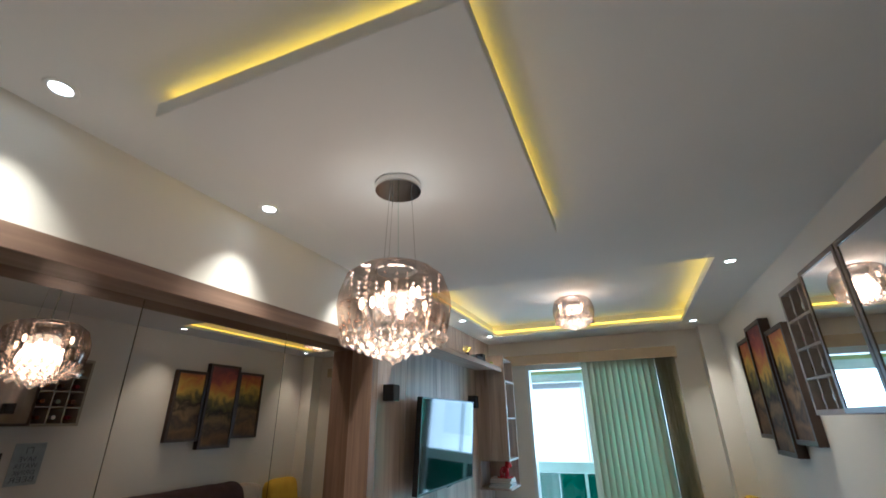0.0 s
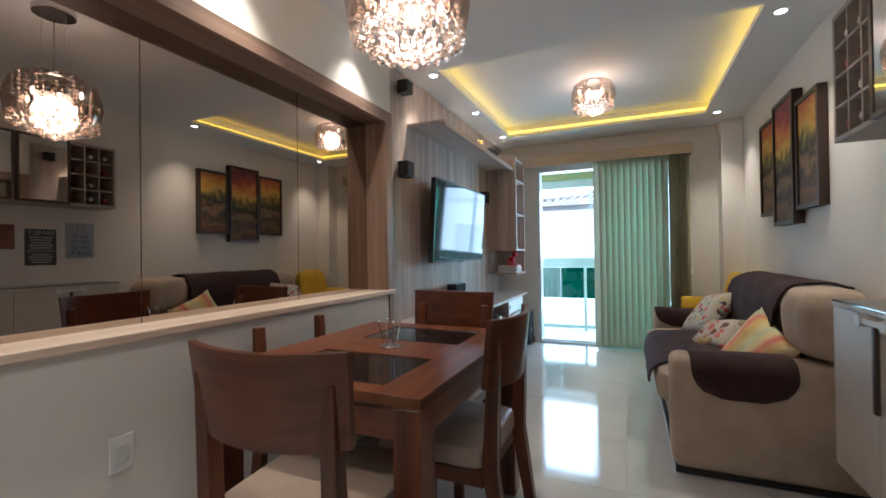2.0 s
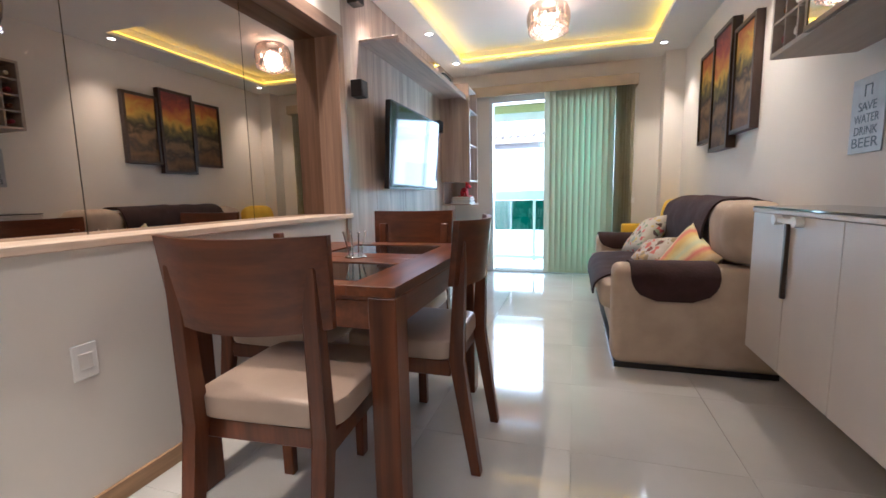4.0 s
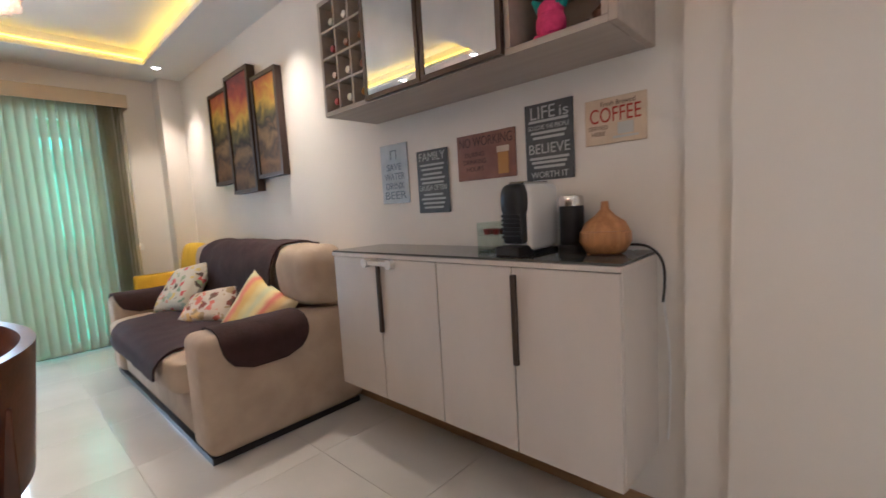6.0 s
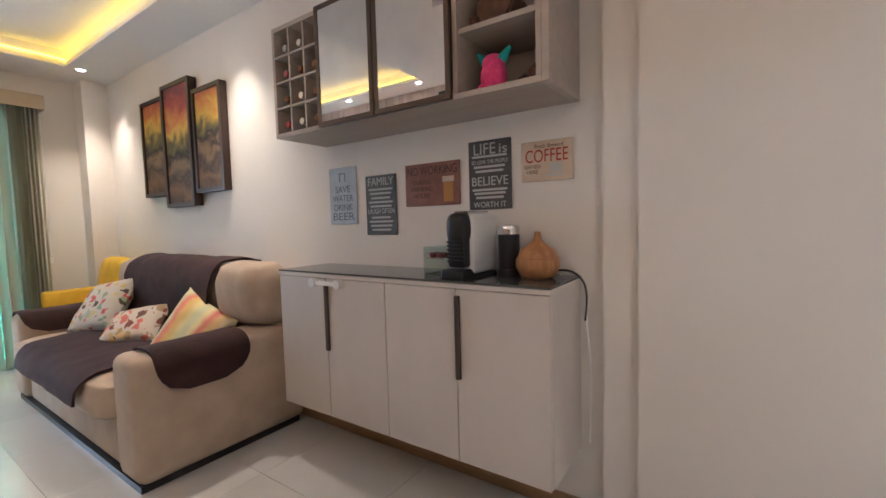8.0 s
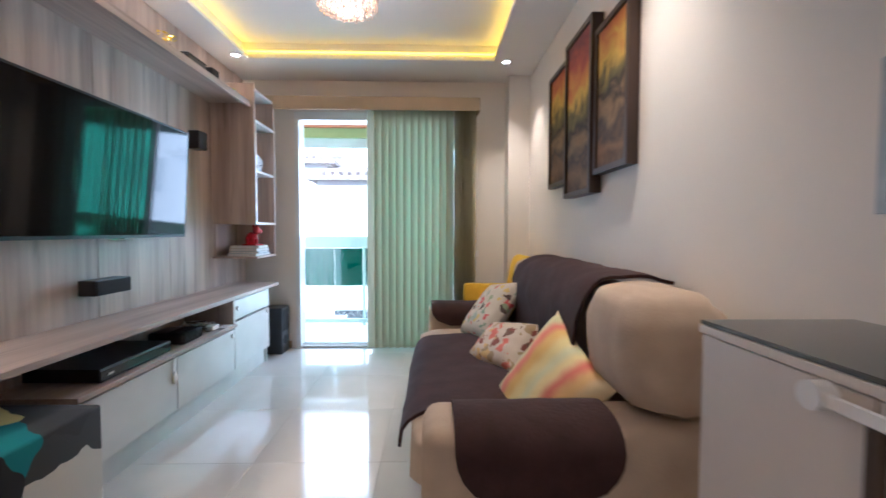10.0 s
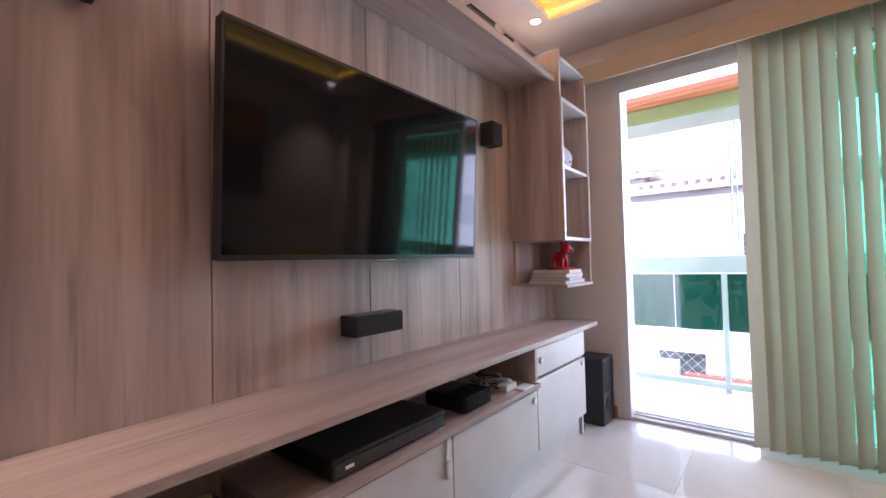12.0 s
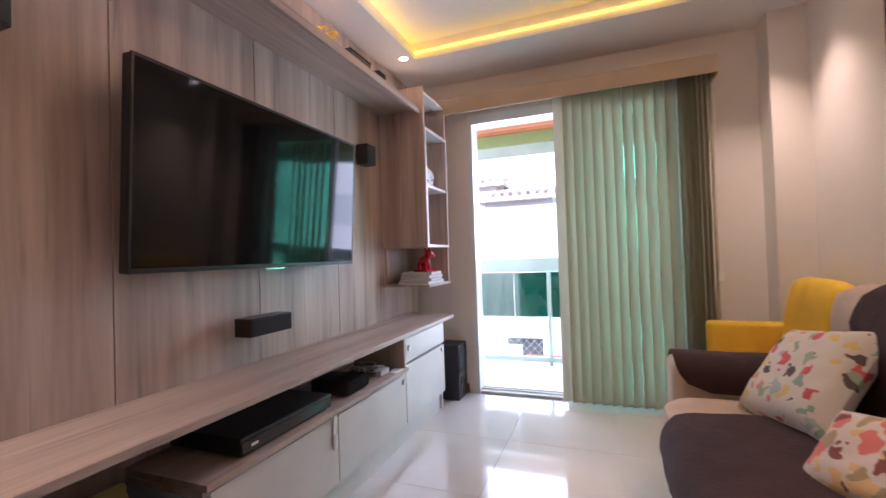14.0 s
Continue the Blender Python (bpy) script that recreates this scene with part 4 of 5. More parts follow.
for y in (2.575, 2.735):
    part("pad", tube((BX - 0.028, y, 0.872), (BX - 0.001, y, 0.872), 0.02, seg=20), M_WHITE, lock, world=True)

uc = thing("upper_cabinet", "taupe wall cabinet with wine rack and mirror doors", "cabinet", (1.77, 2.28, 1.53))
U0, U1 = 1.541, 2.045
part("bottom_board", box(1.62, XR - 0.001, 1.668, 2.988, U0, U0 + 0.02, 0.001), M_TAUPE, uc, world=True)
part("top_board", box(1.62, XR - 0.001, 1.668, 2.988, U1 - 0.02, U1, 0.001), M_TAUPE, uc, world=True)
part("back_panel", box(XR - 0.012, XR - 0.001, 1.688, 2.968, U0 + 0.021, U1 - 0.021), M_TAUPE, uc, world=True)
for y in (1.668, 1.965, 2.645, 2.97):
    part("upright", box(1.62, XR - 0.013, y, y + 0.018, U0 + 0.021, U1 - 0.021, 0.001), M_TAUPE, uc, world=True)
part("shelf_board", box(1.63, XR - 0.013, 1.687, 1.964, 1.757, 1.775, 0.001), M_TAUPE, uc, world=True)
part("side_panel", box(1.62, XR - 0.001, 1.644, 1.667, U0, U1, 0.001), M_TAUPE, uc, world=True)
cw, ch = (2.97 - 2.663) / 3, (U1 - U0 - 0.04) / 4
for k in (1, 2):
    part("rack_upright", box(1.622, XR - 0.03, 2.663 + k * cw - 0.005, 2.663 + k * cw + 0.005, U0 + 0.021, U1 - 0.021), M_TAUPE, uc, world=True)
for k in (1, 2, 3):
    part("rack_shelf", box(1.621, XR - 0.03, 2.664, 2.969, U0 + 0.02 + k * ch - 0.005, U0 + 0.02 + k * ch + 0.005), M_TAUPE, uc, world=True)
for y0, y1 in ((1.985, 2.332), (2.339, 2.66)):
    d = part("mirror_door", boxes((1.60, 1.619, y0, y0 + 0.018, U0 + 0.004, U1 - 0.002), (1.60, 1.619, y1 - 0.018, y1, U0 + 0.004, U1 - 0.002), (1.60, 1.619, y0 + 0.018, y1 - 0.018, U0 + 0.004, U0 + 0.022), (1.60, 1.619, y0 + 0.018, y1 - 0.018, U1 - 0.02, U1 - 0.002)), M_DARKMETAL, uc, "bronze framed mirror door", world=True)
    part("mirror_sheet", box(1.603, 1.617, y0 + 0.018, y1 - 0.018, U0 + 0.022, U1 - 0.02), M_MIRROR2, d, world=True)
caps = (material("red_foil", (0.30, 0.02, 0.03), 0.35, 0.3), material("dark_bottle", (0.015, 0.018, 0.012), 0.1), material("pale_foil", (0.55, 0.54, 0.50), 0.3, 0.4), material("amber_bottle", (0.16, 0.05, 0.015), 0.1))
rg = random.Random(11)
for col in range(3):
    for row in range(4):
        if (col, row) in ((0, 3),):
            continue
        y, z = 2.663 + (col + 0.5) * cw, U0 + 0.02 + row * ch + 0.005 + 0.037
        bo = thing("wine_bottle", "dark wine bottle lying in the wall rack", "bottle", (1.68, y, z), group="wine bottles")
        b = lathe([(0.013, 0), (0.0135, 0.05), (0.0135, 0.075), (0.034, 0.12), (0.036, 0.13), (0.036, 0.2), (0.034, 0.205)], 16)
        b.transform(pose(-0.035, 0, 0, 0, 90, 0))
        part("glass_body", b, caps[1], bo, smooth=True)
        b = lathe([(0.0145, -0.004), (0.0155, 0), (0.015, 0.055)], 16)
        b.transform(pose(-0.038, 0, 0, 0, 90, 0))
        part("cap", b, caps[(0, 2, 0, 3)[rg.randrange(4)]], bo, smooth=True)

# things in the open cabinet
toy = bmesh.new()
for p in ((0, 0, 0.055, 0.042, 0.046, 0.056), (0, 0, 0.095, 0.036, 0.04, 0.036), (-0.035, 0.022, 0.012, 0.02, 0.016, 0.012), (-0.035, -0.022, 0.012, 0.02, 0.016, 0.012)):
    bmesh.ops.create_uvsphere(toy, u_segments=18, v_segments=12, radius=1.0, matrix=Matrix.LocRotScale(p[:3], None, p[3:]))
for s in (1, -1):
    bmesh.ops.create_cone(toy, cap_ends=True, segments=12, radius1=0.02, radius2=0.006, depth=0.05, matrix=pose(0.005, s * 0.045, 0.125, -s * 40, 0, 0))
toy.faces.index_update()
for f in toy.faces:
    f.material_index = int(abs(f.calc_center_median().y) > 0.03 and f.calc_center_median().z > 0.105)
toy_ob = tagged(part("plush_toy", toy, material("pink_plush", (0.75, 0.07, 0.25), 0.95, color2=(0.62, 0.05, 0.20), scale=(60, 60, 60), bump=0.6, bump_scale=120), smooth=True), "small pink plush toy on the cabinet shelf", "toy")
toy_ob.data.materials.append(material("teal_plush", (0.05, 0.42, 0.42), 0.95, bump=0.5, bump_scale=120))
toy_ob.matrix_basis = pose(1.70, 1.87, U0 + 0.02)
M_BARREL = wood("dark_barrel_wood", (0.13, 0.055, 0.03), (0.07, 0.03, 0.018), "x", 30, 2, 0.5)
brl = thing("small_barrel", "small dark wooden barrel on the upper shelf", "barrel", (1.76, 1.86, 1.775))
b = lathe([(0.06, -0.07), (0.072, -0.02), (0.074, 0.02), (0.062, 0.07)], 24)
b.transform(pose(0, 0, 0.074, 0, 90, 0))
part("barrel_body", b, M_BARREL, brl, smooth=True)
for x in (-0.055, 0.055):
    b = lathe([(0.068, -0.006), (0.0705, -0.006), (0.0705, 0.006), (0.068, 0.006)], 24)
    b.transform(pose(x, 0, 0.074, 0, 90, 0))
    part("hoop", b, M_DARKMETAL, brl, smooth=True)
tagged(part("figurine", lathe([(0.02, 0), (0.022, 0.01), (0.014, 0.05), (0.019, 0.08), (0.012, 0.10), (0.014, 0.115), (0.001, 0.13)], 18, (1.72, 1.715, 1.775)), material("grey_resin", (0.35, 0.30, 0.25), 0.6), smooth=True), "small grey figurine on the cabinet shelf", "figurine")
tagged(part("wooden_cup", lathe([(0.018, 0), (0.02, 0.01), (0.02, 0.05), (0.017, 0.052)], 18, (1.70, 1.94, 1.775)), M_BARREL, smooth=True), "small brown wooden cup on the shelf", "cup")
for k, (y, h) in enumerate(((1.79, 0.07), (1.75, 0.10), (1.71, 0.13))):
    tagged(part("ornament", lathe([(0.024, 0), (0.028, h * 0.2), (0.022, h * 0.55), (0.026, h * 0.75), (0.001, h)], 16, (1.78, y, U0 + 0.02)), M_BARREL, smooth=True), "dark brown carved ornament standing on the shelf", "ornament")

# signs
TEXTM = Matrix(((0, 0, -1, 0), (-1, 0, 0, 0), (0, 1, 0, 0), (0, 0, 0, 1)))


def words(text, y, z, size, mat, parent, width=None, x=XR - 0.0075):
    cu = bpy.data.curves.new("words", "FONT")
    cu.body, cu.size, cu.align_x, cu.align_y, cu.extrude = text, size, "CENTER", "CENTER", 0.0004
    tmp = bpy.data.objects.new("words", cu)
    me = bpy.data.meshes.new_from_object(tmp)
    bpy.data.objects.remove(tmp)
    xs = [v.co.x for v in me.vertices]
    k = width / (max(xs) - min(xs)) if width else 1.0
    me.transform(Matrix.Translation((x, y, z)) @ TEXTM @ Matrix.Diagonal((k, 1, 1, 1)))
    me.transform(parent.matrix_basis.inverted())
    me.materials.append(mat)
    ob = new("lettering", me)
    ob.parent = parent
    return ob


def sign(y0, y1, z0, z1, mat, label):
    s = thing("tin_sign", label, "sign", (XR - 0.004, (y0 + y1) / 2, z0), group="tin signs")
    part("plate", box(XR - 0.007, XR - 0.002, y0, y1, z0, z1, 0.002), mat, s, world=True)
    return s


def bars(s, y0, y1, zs, h, mat):
    for k, z in enumerate(zs):
        e = (y1 - y0) * (0.02 + 0.05 * ((k * 7) % 3))
        part("text_line", box(XR - 0.0084, XR - 0.0072, y0 + e, y1 - e, z - h / 2, z + h / 2), mat, s, world=True)


M_TIN1 = material("tin_pale", (0.42, 0.46, 0.50), 0.45, color2=(0.33, 0.36, 0.40), scale=(14, 14, 14))
M_TIN2 = material("tin_charcoal", (0.05, 0.055, 0.06), 0.5, color2=(0.08, 0.08, 0.08), scale=(16, 16, 16))
M_TIN3 = material("tin_brown", (0.26, 0.115, 0.075), 0.5, color2=(0.19, 0.08, 0.055), scale=(12, 12, 12))
M_TIN5 = material("tin_cream", (0.62, 0.50, 0.36), 0.5, color2=(0.52, 0.40, 0.28), scale=(12, 12, 12))
M_INKD, M_INKW, M_INKR, M_INKB = (material("ink_dark", (0.10, 0.13, 0.16), 0.6), material("ink_white", (0.50, 0.50, 0.47), 0.6), material("ink_red", (0.34, 0.012, 0.01), 0.6), material("ink_brown", (0.07, 0.03, 0.025), 0.6))
s1 = sign(2.765, 2.97, 1.105, 1.40, M_TIN1, "pale grey tin sign about saving water")
for k, w in enumerate(("SAVE", "WATER", "DRINK", "BEER")):
    words(w, 2.868, 1.285 - k * 0.047, 0.048 if k < 3 else 0.056, M_INKD, s1, (0.11, 0.15, 0.14, 0.16)[k])
part("emblem", boxes((XR - 0.0084, XR - 0.0072, 2.845, 2.85, 1.325, 1.37), (XR - 0.0084, XR - 0.0072, 2.885, 2.89, 1.325, 1.37), (XR - 0.0084, XR - 0.0072, 2.85, 2.885, 1.365, 1.37)), M_INKD, s1, world=True)
s2 = sign(2.50, 2.70, 1.06, 1.35, M_TIN2, "charcoal tin sign with white family rules")
words("FAMILY", 2.60, 1.318, 0.055, M_INKW, s2, 0.165)
words("LAUGH OFTEN", 2.60, 1.175, 0.036, M_INKW, s2, 0.17)
bars(s2, 2.52, 2.68, (1.282, 1.262, 1.24, 1.22, 1.20, 1.145, 1.125, 1.105, 1.085), 0.009, M_INKW)
s3 = sign(2.13, 2.43, 1.20, 1.39, M_TIN3, "reddish brown tin sign with a beer glass")
words("NO WORKING", 2.28, 1.355, 0.055, M_INKB, s3, 0.27)
for k, w in enumerate(("DURING", "DRINKING", "HOURS")):
    words(w, 2.335, 1.305 - k * 0.03, 0.028, M_INKB, s3, (0.10, 0.12, 0.09)[k])
part("beer_glass", box(XR - 0.0086, XR - 0.0072, 2.165, 2.215, 1.215, 1.30), material("beer_print", (0.45, 0.22, 0.05), 0.5), s3, world=True)
part("foam", box(XR - 0.0086, XR - 0.0072, 2.160, 2.22, 1.301, 1.325, 0.0004), M_TIN5, s3, world=True)
s4 = sign(1.885, 2.08, 1.17, 1.45, M_TIN2, "charcoal tin sign with white life advice")
words("LIFE", 2.005, 1.413, 0.065, M_INKW, s4, 0.10)
words("is", 1.92, 1.410, 0.055, M_INKW, s4, 0.035)
words("SO LOVE THE PEOPLE", 1.9825, 1.362, 0.022, M_INKW, s4, 0.165)
words("BELIEVE", 1.9825, 1.283, 0.052, M_INKW, s4, 0.165)
words("WORTH IT", 1.9825, 1.188, 0.032, M_INKW, s4, 0.15)
bars(s4, 1.90, 2.065, (1.385, 1.343, 1.325, 1.25, 1.235, 1.218), 0.009, M_INKW)
s5 = sign(1.63, 1.83, 1.27, 1.42, M_TIN5, "cream tin sign with red coffee lettering and a cup")
words("COFFEE", 1.73, 1.362, 0.068, M_INKR, s5, 0.165)
words("Fresh Brewed", 1.72, 1.40, 0.022, M_INKB, s5, 0.11)
words("SERVED", 1.785, 1.325, 0.02, M_INKB, s5, 0.065)
words("HERE", 1.785, 1.305, 0.02, M_INKB, s5, 0.045)
part("cup_print", boxes((XR - 0.0086, XR - 0.0072, 1.67, 1.72, 1.298, 1.335), (XR - 0.0086, XR - 0.0072, 1.655, 1.735, 1.286, 1.293)), M_INKW, s5, world=True)

# small shifts of the signs along the wall
for sg, dy, dz in ((s1, 0.006, 0.022), (s2, 0.009, 0.011), (s3, 0.021, 0.0), (s4, 0.027, 0.003), (s5, 0.039, 0.0)):
    sg.location += Vector((0, dy, dz))

# paintings


def sunset(name, seed):
    m = material(name, (0.4, 0.2, 0.05), 0.75, bump=0.3, bump_scale=40)
    n, l = m.node_tree.nodes, m.node_tree.links
    co, sep, tex, ad, ramp = n.new("ShaderNodeTexCoord"), n.new("ShaderNodeSeparateXYZ"), n.new("ShaderNodeTexNoise"), n.new("ShaderNodeMath"), n.new("ShaderNodeValToRGB")
    mp = n.new("ShaderNodeMapping")
    mp.inputs["Location"].default_value = (seed, seed * 2, 0)
    mp.inputs["Scale"].default_value = (1, 1.0, 1.1)
    l.new(co.outputs["Object"], mp.inputs["Vector"])
    tex.inputs["Scale"].default_value, tex.inputs["Detail"].default_value, tex.inputs["Distortion"].default_value = 8, 6, 0.6
    l.new(mp.outputs[0], tex.inputs["Vector"])
    l.new(co.outputs["Object"], sep.inputs[0])
    ad.operation = "MULTIPLY_ADD"
    ad.inputs[1].default_value = 0.34
    l.new(tex.outputs["Fac"], ad.inputs[0])
    l.new(sep.outputs["Z"], ad.inputs[2])
    mr = n.new("ShaderNodeMapRange")
    mr.inputs["From Min"].default_value, mr.inputs["From Max"].default_value = 0.14, 1.02
    l.new(ad.outputs[0], mr.inputs["Value"])
    l.new(mr.outputs[0], ramp.inputs["Fac"])
    e = ramp.color_ramp.elements
    stops = ((0.0, (0.05, 0.03, 0.02)), (0.16, (0.20, 0.11, 0.05)), (0.26, (0.06, 0.045, 0.035)), (0.36, (0.24, 0.15, 0.07)), (0.44, (0.03, 0.025, 0.02)), (0.54, (0.16, 0.13, 0.04)), (0.64, (0.62, 0.40, 0.05)), (0.74, (0.55, 0.22, 0.04)), (0.86, (0.36, 0.07, 0.04)), (1.0, (0.16, 0.04, 0.04)))
    while len(e) < len(stops):
        e.new(0.5)
    for k, (p, c) in enumerate(stops):
        e[k].position, e[k].color = p, (*c, 1)
    l.new(ramp.outputs[0], n["Principled BSDF"].inputs["Base Color"])
    return m


M_FRAME = material("dark_frame", (0.035, 0.018, 0.012), 0.4, color2=(0.05, 0.026, 0.016), scale=(20, 20, 4))
for k, (y0, y1, z0, z1, px) in enumerate(((4.752, 5.137, 1.385, 2.13, 0.0), (4.318, 4.742, 1.29, 2.185, 0.012), (3.935, 4.308, 1.375, 2.083, 0.0))):
    pt = thing("painting", ("framed sunset city painting with a dark frame", "tall framed painting of a yellow sunset over water", "framed orange sunset painting in a dark wooden frame")[k], "painting", (XR - 0.03, (y0 + y1) / 2, z0), group="three part painting")
    f = 0.028
    xa, xb = 1.873 - px, XR - 0.002
    part("frame", boxes((xa, xb, y0, y0 + f, z0, z1), (xa, xb, y1 - f, y1, z0, z1), (xa, xb, y0 + f, y1 - f, z0, z0 + f), (xa, xb, y0 + f, y1 - f, z1 - f, z1)), M_FRAME, pt, world=True)
    part("canvas", box(xa + 0.012, xb, y0 + f, y1 - f, z0 + f, z1 - f), sunset("sunset_paint", k * 1.7), pt, world=True)

# on the sideboard
ZT = 0.918
cm = thing("coffee_machine", "white and black capsule coffee machine on the sideboard", "coffee machine", (1.76, 2.0, ZT))
part("body", box(1.69, 1.89, 1.962, 2.068, ZT + 0.012, 1.155, 0.02, 3), M_WHITE, cm, world=True, smooth=True)
b = puff(1.695, 2.015, 1.10, 0.045, 0.045, 0.058, 0.6)
part("brew_head", b, M_BLACK, cm, "glossy black rounded head", world=True, smooth=True)
part("front_column", box(1.662, 1.72, 1.975, 2.055, ZT + 0.04, 1.095, 0.012, 3), M_BLACK, cm, world=True)
for k in range(6):
    part("rib", box(1.654, 1.663, 1.98, 2.05, ZT + 0.06 + k * 0.014, ZT + 0.068 + k * 0.014), M_BLACK, cm, world=True)
part("drip_tray", box(1.625, 1.72, 1.968, 2.062, ZT, ZT + 0.035, 0.008, 2), M_BLACK, cm, world=True)
part("lever", box(1.70, 1.86, 1.985, 2.045, 1.156, 1.164, 0.003), M_CHROME, cm, world=True)
part("foot", box(1.72, 1.88, 1.965, 2.065, ZT, ZT + 0.0115), M_BLACK, cm, world=True)
fr = thing("milk_frother", "black and steel milk frother jug on the sideboard", "milk frother", (1.84, 1.89, ZT))
part("base", lathe([(0.044, 0), (0.045, 0.004), (0.045, 0.02), (0.042, 0.024)], 28), M_BLACK, fr, smooth=True)
part("jug", lathe([(0.038, 0.024), (0.04, 0.03), (0.04, 0.15), (0.039, 0.155)], 28), M_BLACK, fr, smooth=True)
part("lid", lathe([(0.041, 0.155), (0.041, 0.178), (0.036, 0.188), (0.012, 0.192), (0.001, 0.192)], 28), M_CHROME, fr, "steel lid", smooth=True)
df = thing("aroma_diffuser", "round light wood aroma diffuser on the sideboard", "diffuser", (1.80, 1.76, ZT))
M_DIFF = wood("light_wood", (0.50, 0.25, 0.09), (0.36, 0.16, 0.055), "z", 30, 3, 0.45)
part("bowl", lathe([(0.045, 0), (0.06, 0.008), (0.078, 0.04), (0.076, 0.07), (0.072, 0.074)], 32), M_DIFF, df, smooth=True)
part("cover", lathe([(0.072, 0.075), (0.06, 0.10), (0.03, 0.122), (0.014, 0.14), (0.010, 0.165), (0.006, 0.165)], 32), M_DIFF, df, smooth=True)
for a in (0.9, 2.2):
    part("foot", lathe([(0.008, 0), (0.008, 0.01)], 8, (0.05 * math.cos(a), 0.05 * math.sin(a), -0.0)), M_DIFF, df)
bx = thing("acrylic_box", "clear acrylic box with coffee pods and spoons", "box", (1.79, 2.17, ZT))
for r in ((-0.055, 0.055, -0.05, -0.047, 0, 0.11), (-0.055, 0.055, 0.047, 0.05, 0, 0.11), (-0.055, -0.052, -0.046, 0.046, 0, 0.11), (0.052, 0.055, -0.046, 0.046, 0, 0.11), (-0.051, 0.051, -0.046, 0.046, 0, 0.004)):
    part("wall", box(*r), M_CLEAR, bx)
part("divider", box(-0.051, 0.051, -0.046, 0.046, 0.06, 0.063), M_CLEAR, bx)
for k in range(6):
    part("coffee_pod", lathe([(0.011, 0), (0.016, 0.02), (0.018, 0.021), (0.001, 0.022)], 12, (-0.03 + 0.03 * (k % 3), -0.02 + 0.04 * (k // 3), 0.064)), caps[(0, 3, 2)[k % 3]], bx, smooth=True)


def cable(name, pts, r, mat, label):
    cu = bpy.data.curves.new(name, "CURVE")
    cu.dimensions, cu.bevel_depth, cu.bevel_resolution = "3D", r, 2
    sp = cu.splines.new("NURBS")
    sp.points.add(len(pts) - 1)
    for p, q in zip(sp.points, pts):
        p.co = (*q, 1)
    sp.use_endpoint_u, sp.order_u = True, 4
    tmp = bpy.data.objects.new(name, cu)
    me = bpy.data.meshes.new_from_object(tmp)
    bpy.data.objects.remove(tmp)
    me.materials.append(mat)
    return tagged(new(name, me), label, "cable")


cable("power_cable", [(1.84, 1.74, 0.935), (1.84, 1.67, 0.955), (1.86, 1.615, 0.925), (1.88, 1.605, 0.86), (1.89, 1.62, 0.76)], 0.004, M_BLACK, "black power cable hanging beside the sideboard")
cable("white_cable", [(1.86, 1.70, 0.925), (1.87, 1.63, 0.95), (1.89, 1.61, 0.86), (1.90, 1.625, 0.76), (1.912, 1.60, 0.6), (1.915, 1.61, 0.36), (1.915, 1.615, 0.30)], 0.0035, M_WHITE, "thin white cable hanging beside the sideboard")

# ---- television wall things ----


def speaker(at, sx, sy, sz, label, bracket=True):
    s = thing("speaker", label, "speaker", at, group="surround speakers")
    part("cabinet", box(-sx / 2, sx / 2, -sy / 2, sy / 2, 0, sz, 0.004, 2), M_BLACK, s)
    part("grille", box(sx / 2 + 0.0005, sx / 2 + 0.004, -sy / 2 + 0.004, sy / 2 - 0.004, 0.004, sz - 0.004, 0.002), M_GRILLE, s)
    if bracket:
        part("bracket", box(-0.647 - at[0], -sx / 2 - 0.0005, -0.015, 0.015, sz * 0.35, sz * 0.65), M_BLACK, s)
    return s


M_GRILLE = material("speaker_cloth", (0.02, 0.02, 0.02), 0.9, bump=0.5, bump_scale=400)
speaker((-0.595, 3.475, 1.672), 0.08, 0.095, 0.11, "small black wall speaker beside the television")
speaker((-0.595, 3.475, 2.27), 0.08, 0.09, 0.09, "small black speaker high on the wall panelling")
speaker((-0.585, 5.235, 1.66), 0.08, 0.10, 0.125, "small black wall speaker by the wall cabinet")
speaker((-0.47, 5.195, 2.093), 0.08, 0.085, 0.11, "small black speaker standing on the long shelf", False)
speaker((-0.565, 4.335, 0.775), 0.085, 0.235, 0.075, "black centre speaker fixed below the television")

sub = thing("subwoofer", "black floor subwoofer beside the media console", "subwoofer", (-0.335, 6.0, 0))
part("cabinet", box(-0.085, 0.085, -0.095, 0.095, 0.0, 0.41, 0.006, 2), M_BLACK, sub)
part("port", tube((0.0851, -0.02, 0.12), (0.089, -0.02, 0.12), 0.04, seg=24), M_GRILLE, sub)
part("front_panel", box(0.0855, 0.088, -0.085, 0.085, 0.2, 0.39, 0.002), M_GRILLE, sub)

rec = thing("video_recorder", "flat black recorder box on the console shelf", "recorder", (-0.465, 4.20, 0.447))
part("housing", box(-0.17, 0.15, -0.24, 0.24, 0.006, 0.062, 0.004, 2), M_BLACK, rec)
part("front_panel", box(0.1505, 0.154, -0.235, 0.235, 0.012, 0.05, 0.001), M_GLASSBLACK, rec)
part("button", box(0.1545, 0.156, -0.20, -0.17, 0.026, 0.036), M_CHROME, rec)
for y in (-0.2, 0.2):
    part("foot", box(0.06, 0.10, y - 0.015, y + 0.015, 0, 0.0055), M_BLACK, rec)
mod = thing("modem", "ribbed black modem lying on the console shelf", "modem", (-0.42, 4.66, 0.447))
part("housing", box(-0.11, 0.10, -0.09, 0.09, 0, 0.066, 0.018, 3), M_BLACK, mod, smooth=True)
for k in range(11):
    part("rib", box(0.0, 0.104, -0.082 + k * 0.0164 - 0.003, -0.082 + k * 0.0164 + 0.003, 0.01, 0.069, 0.002), M_BLACK, mod)
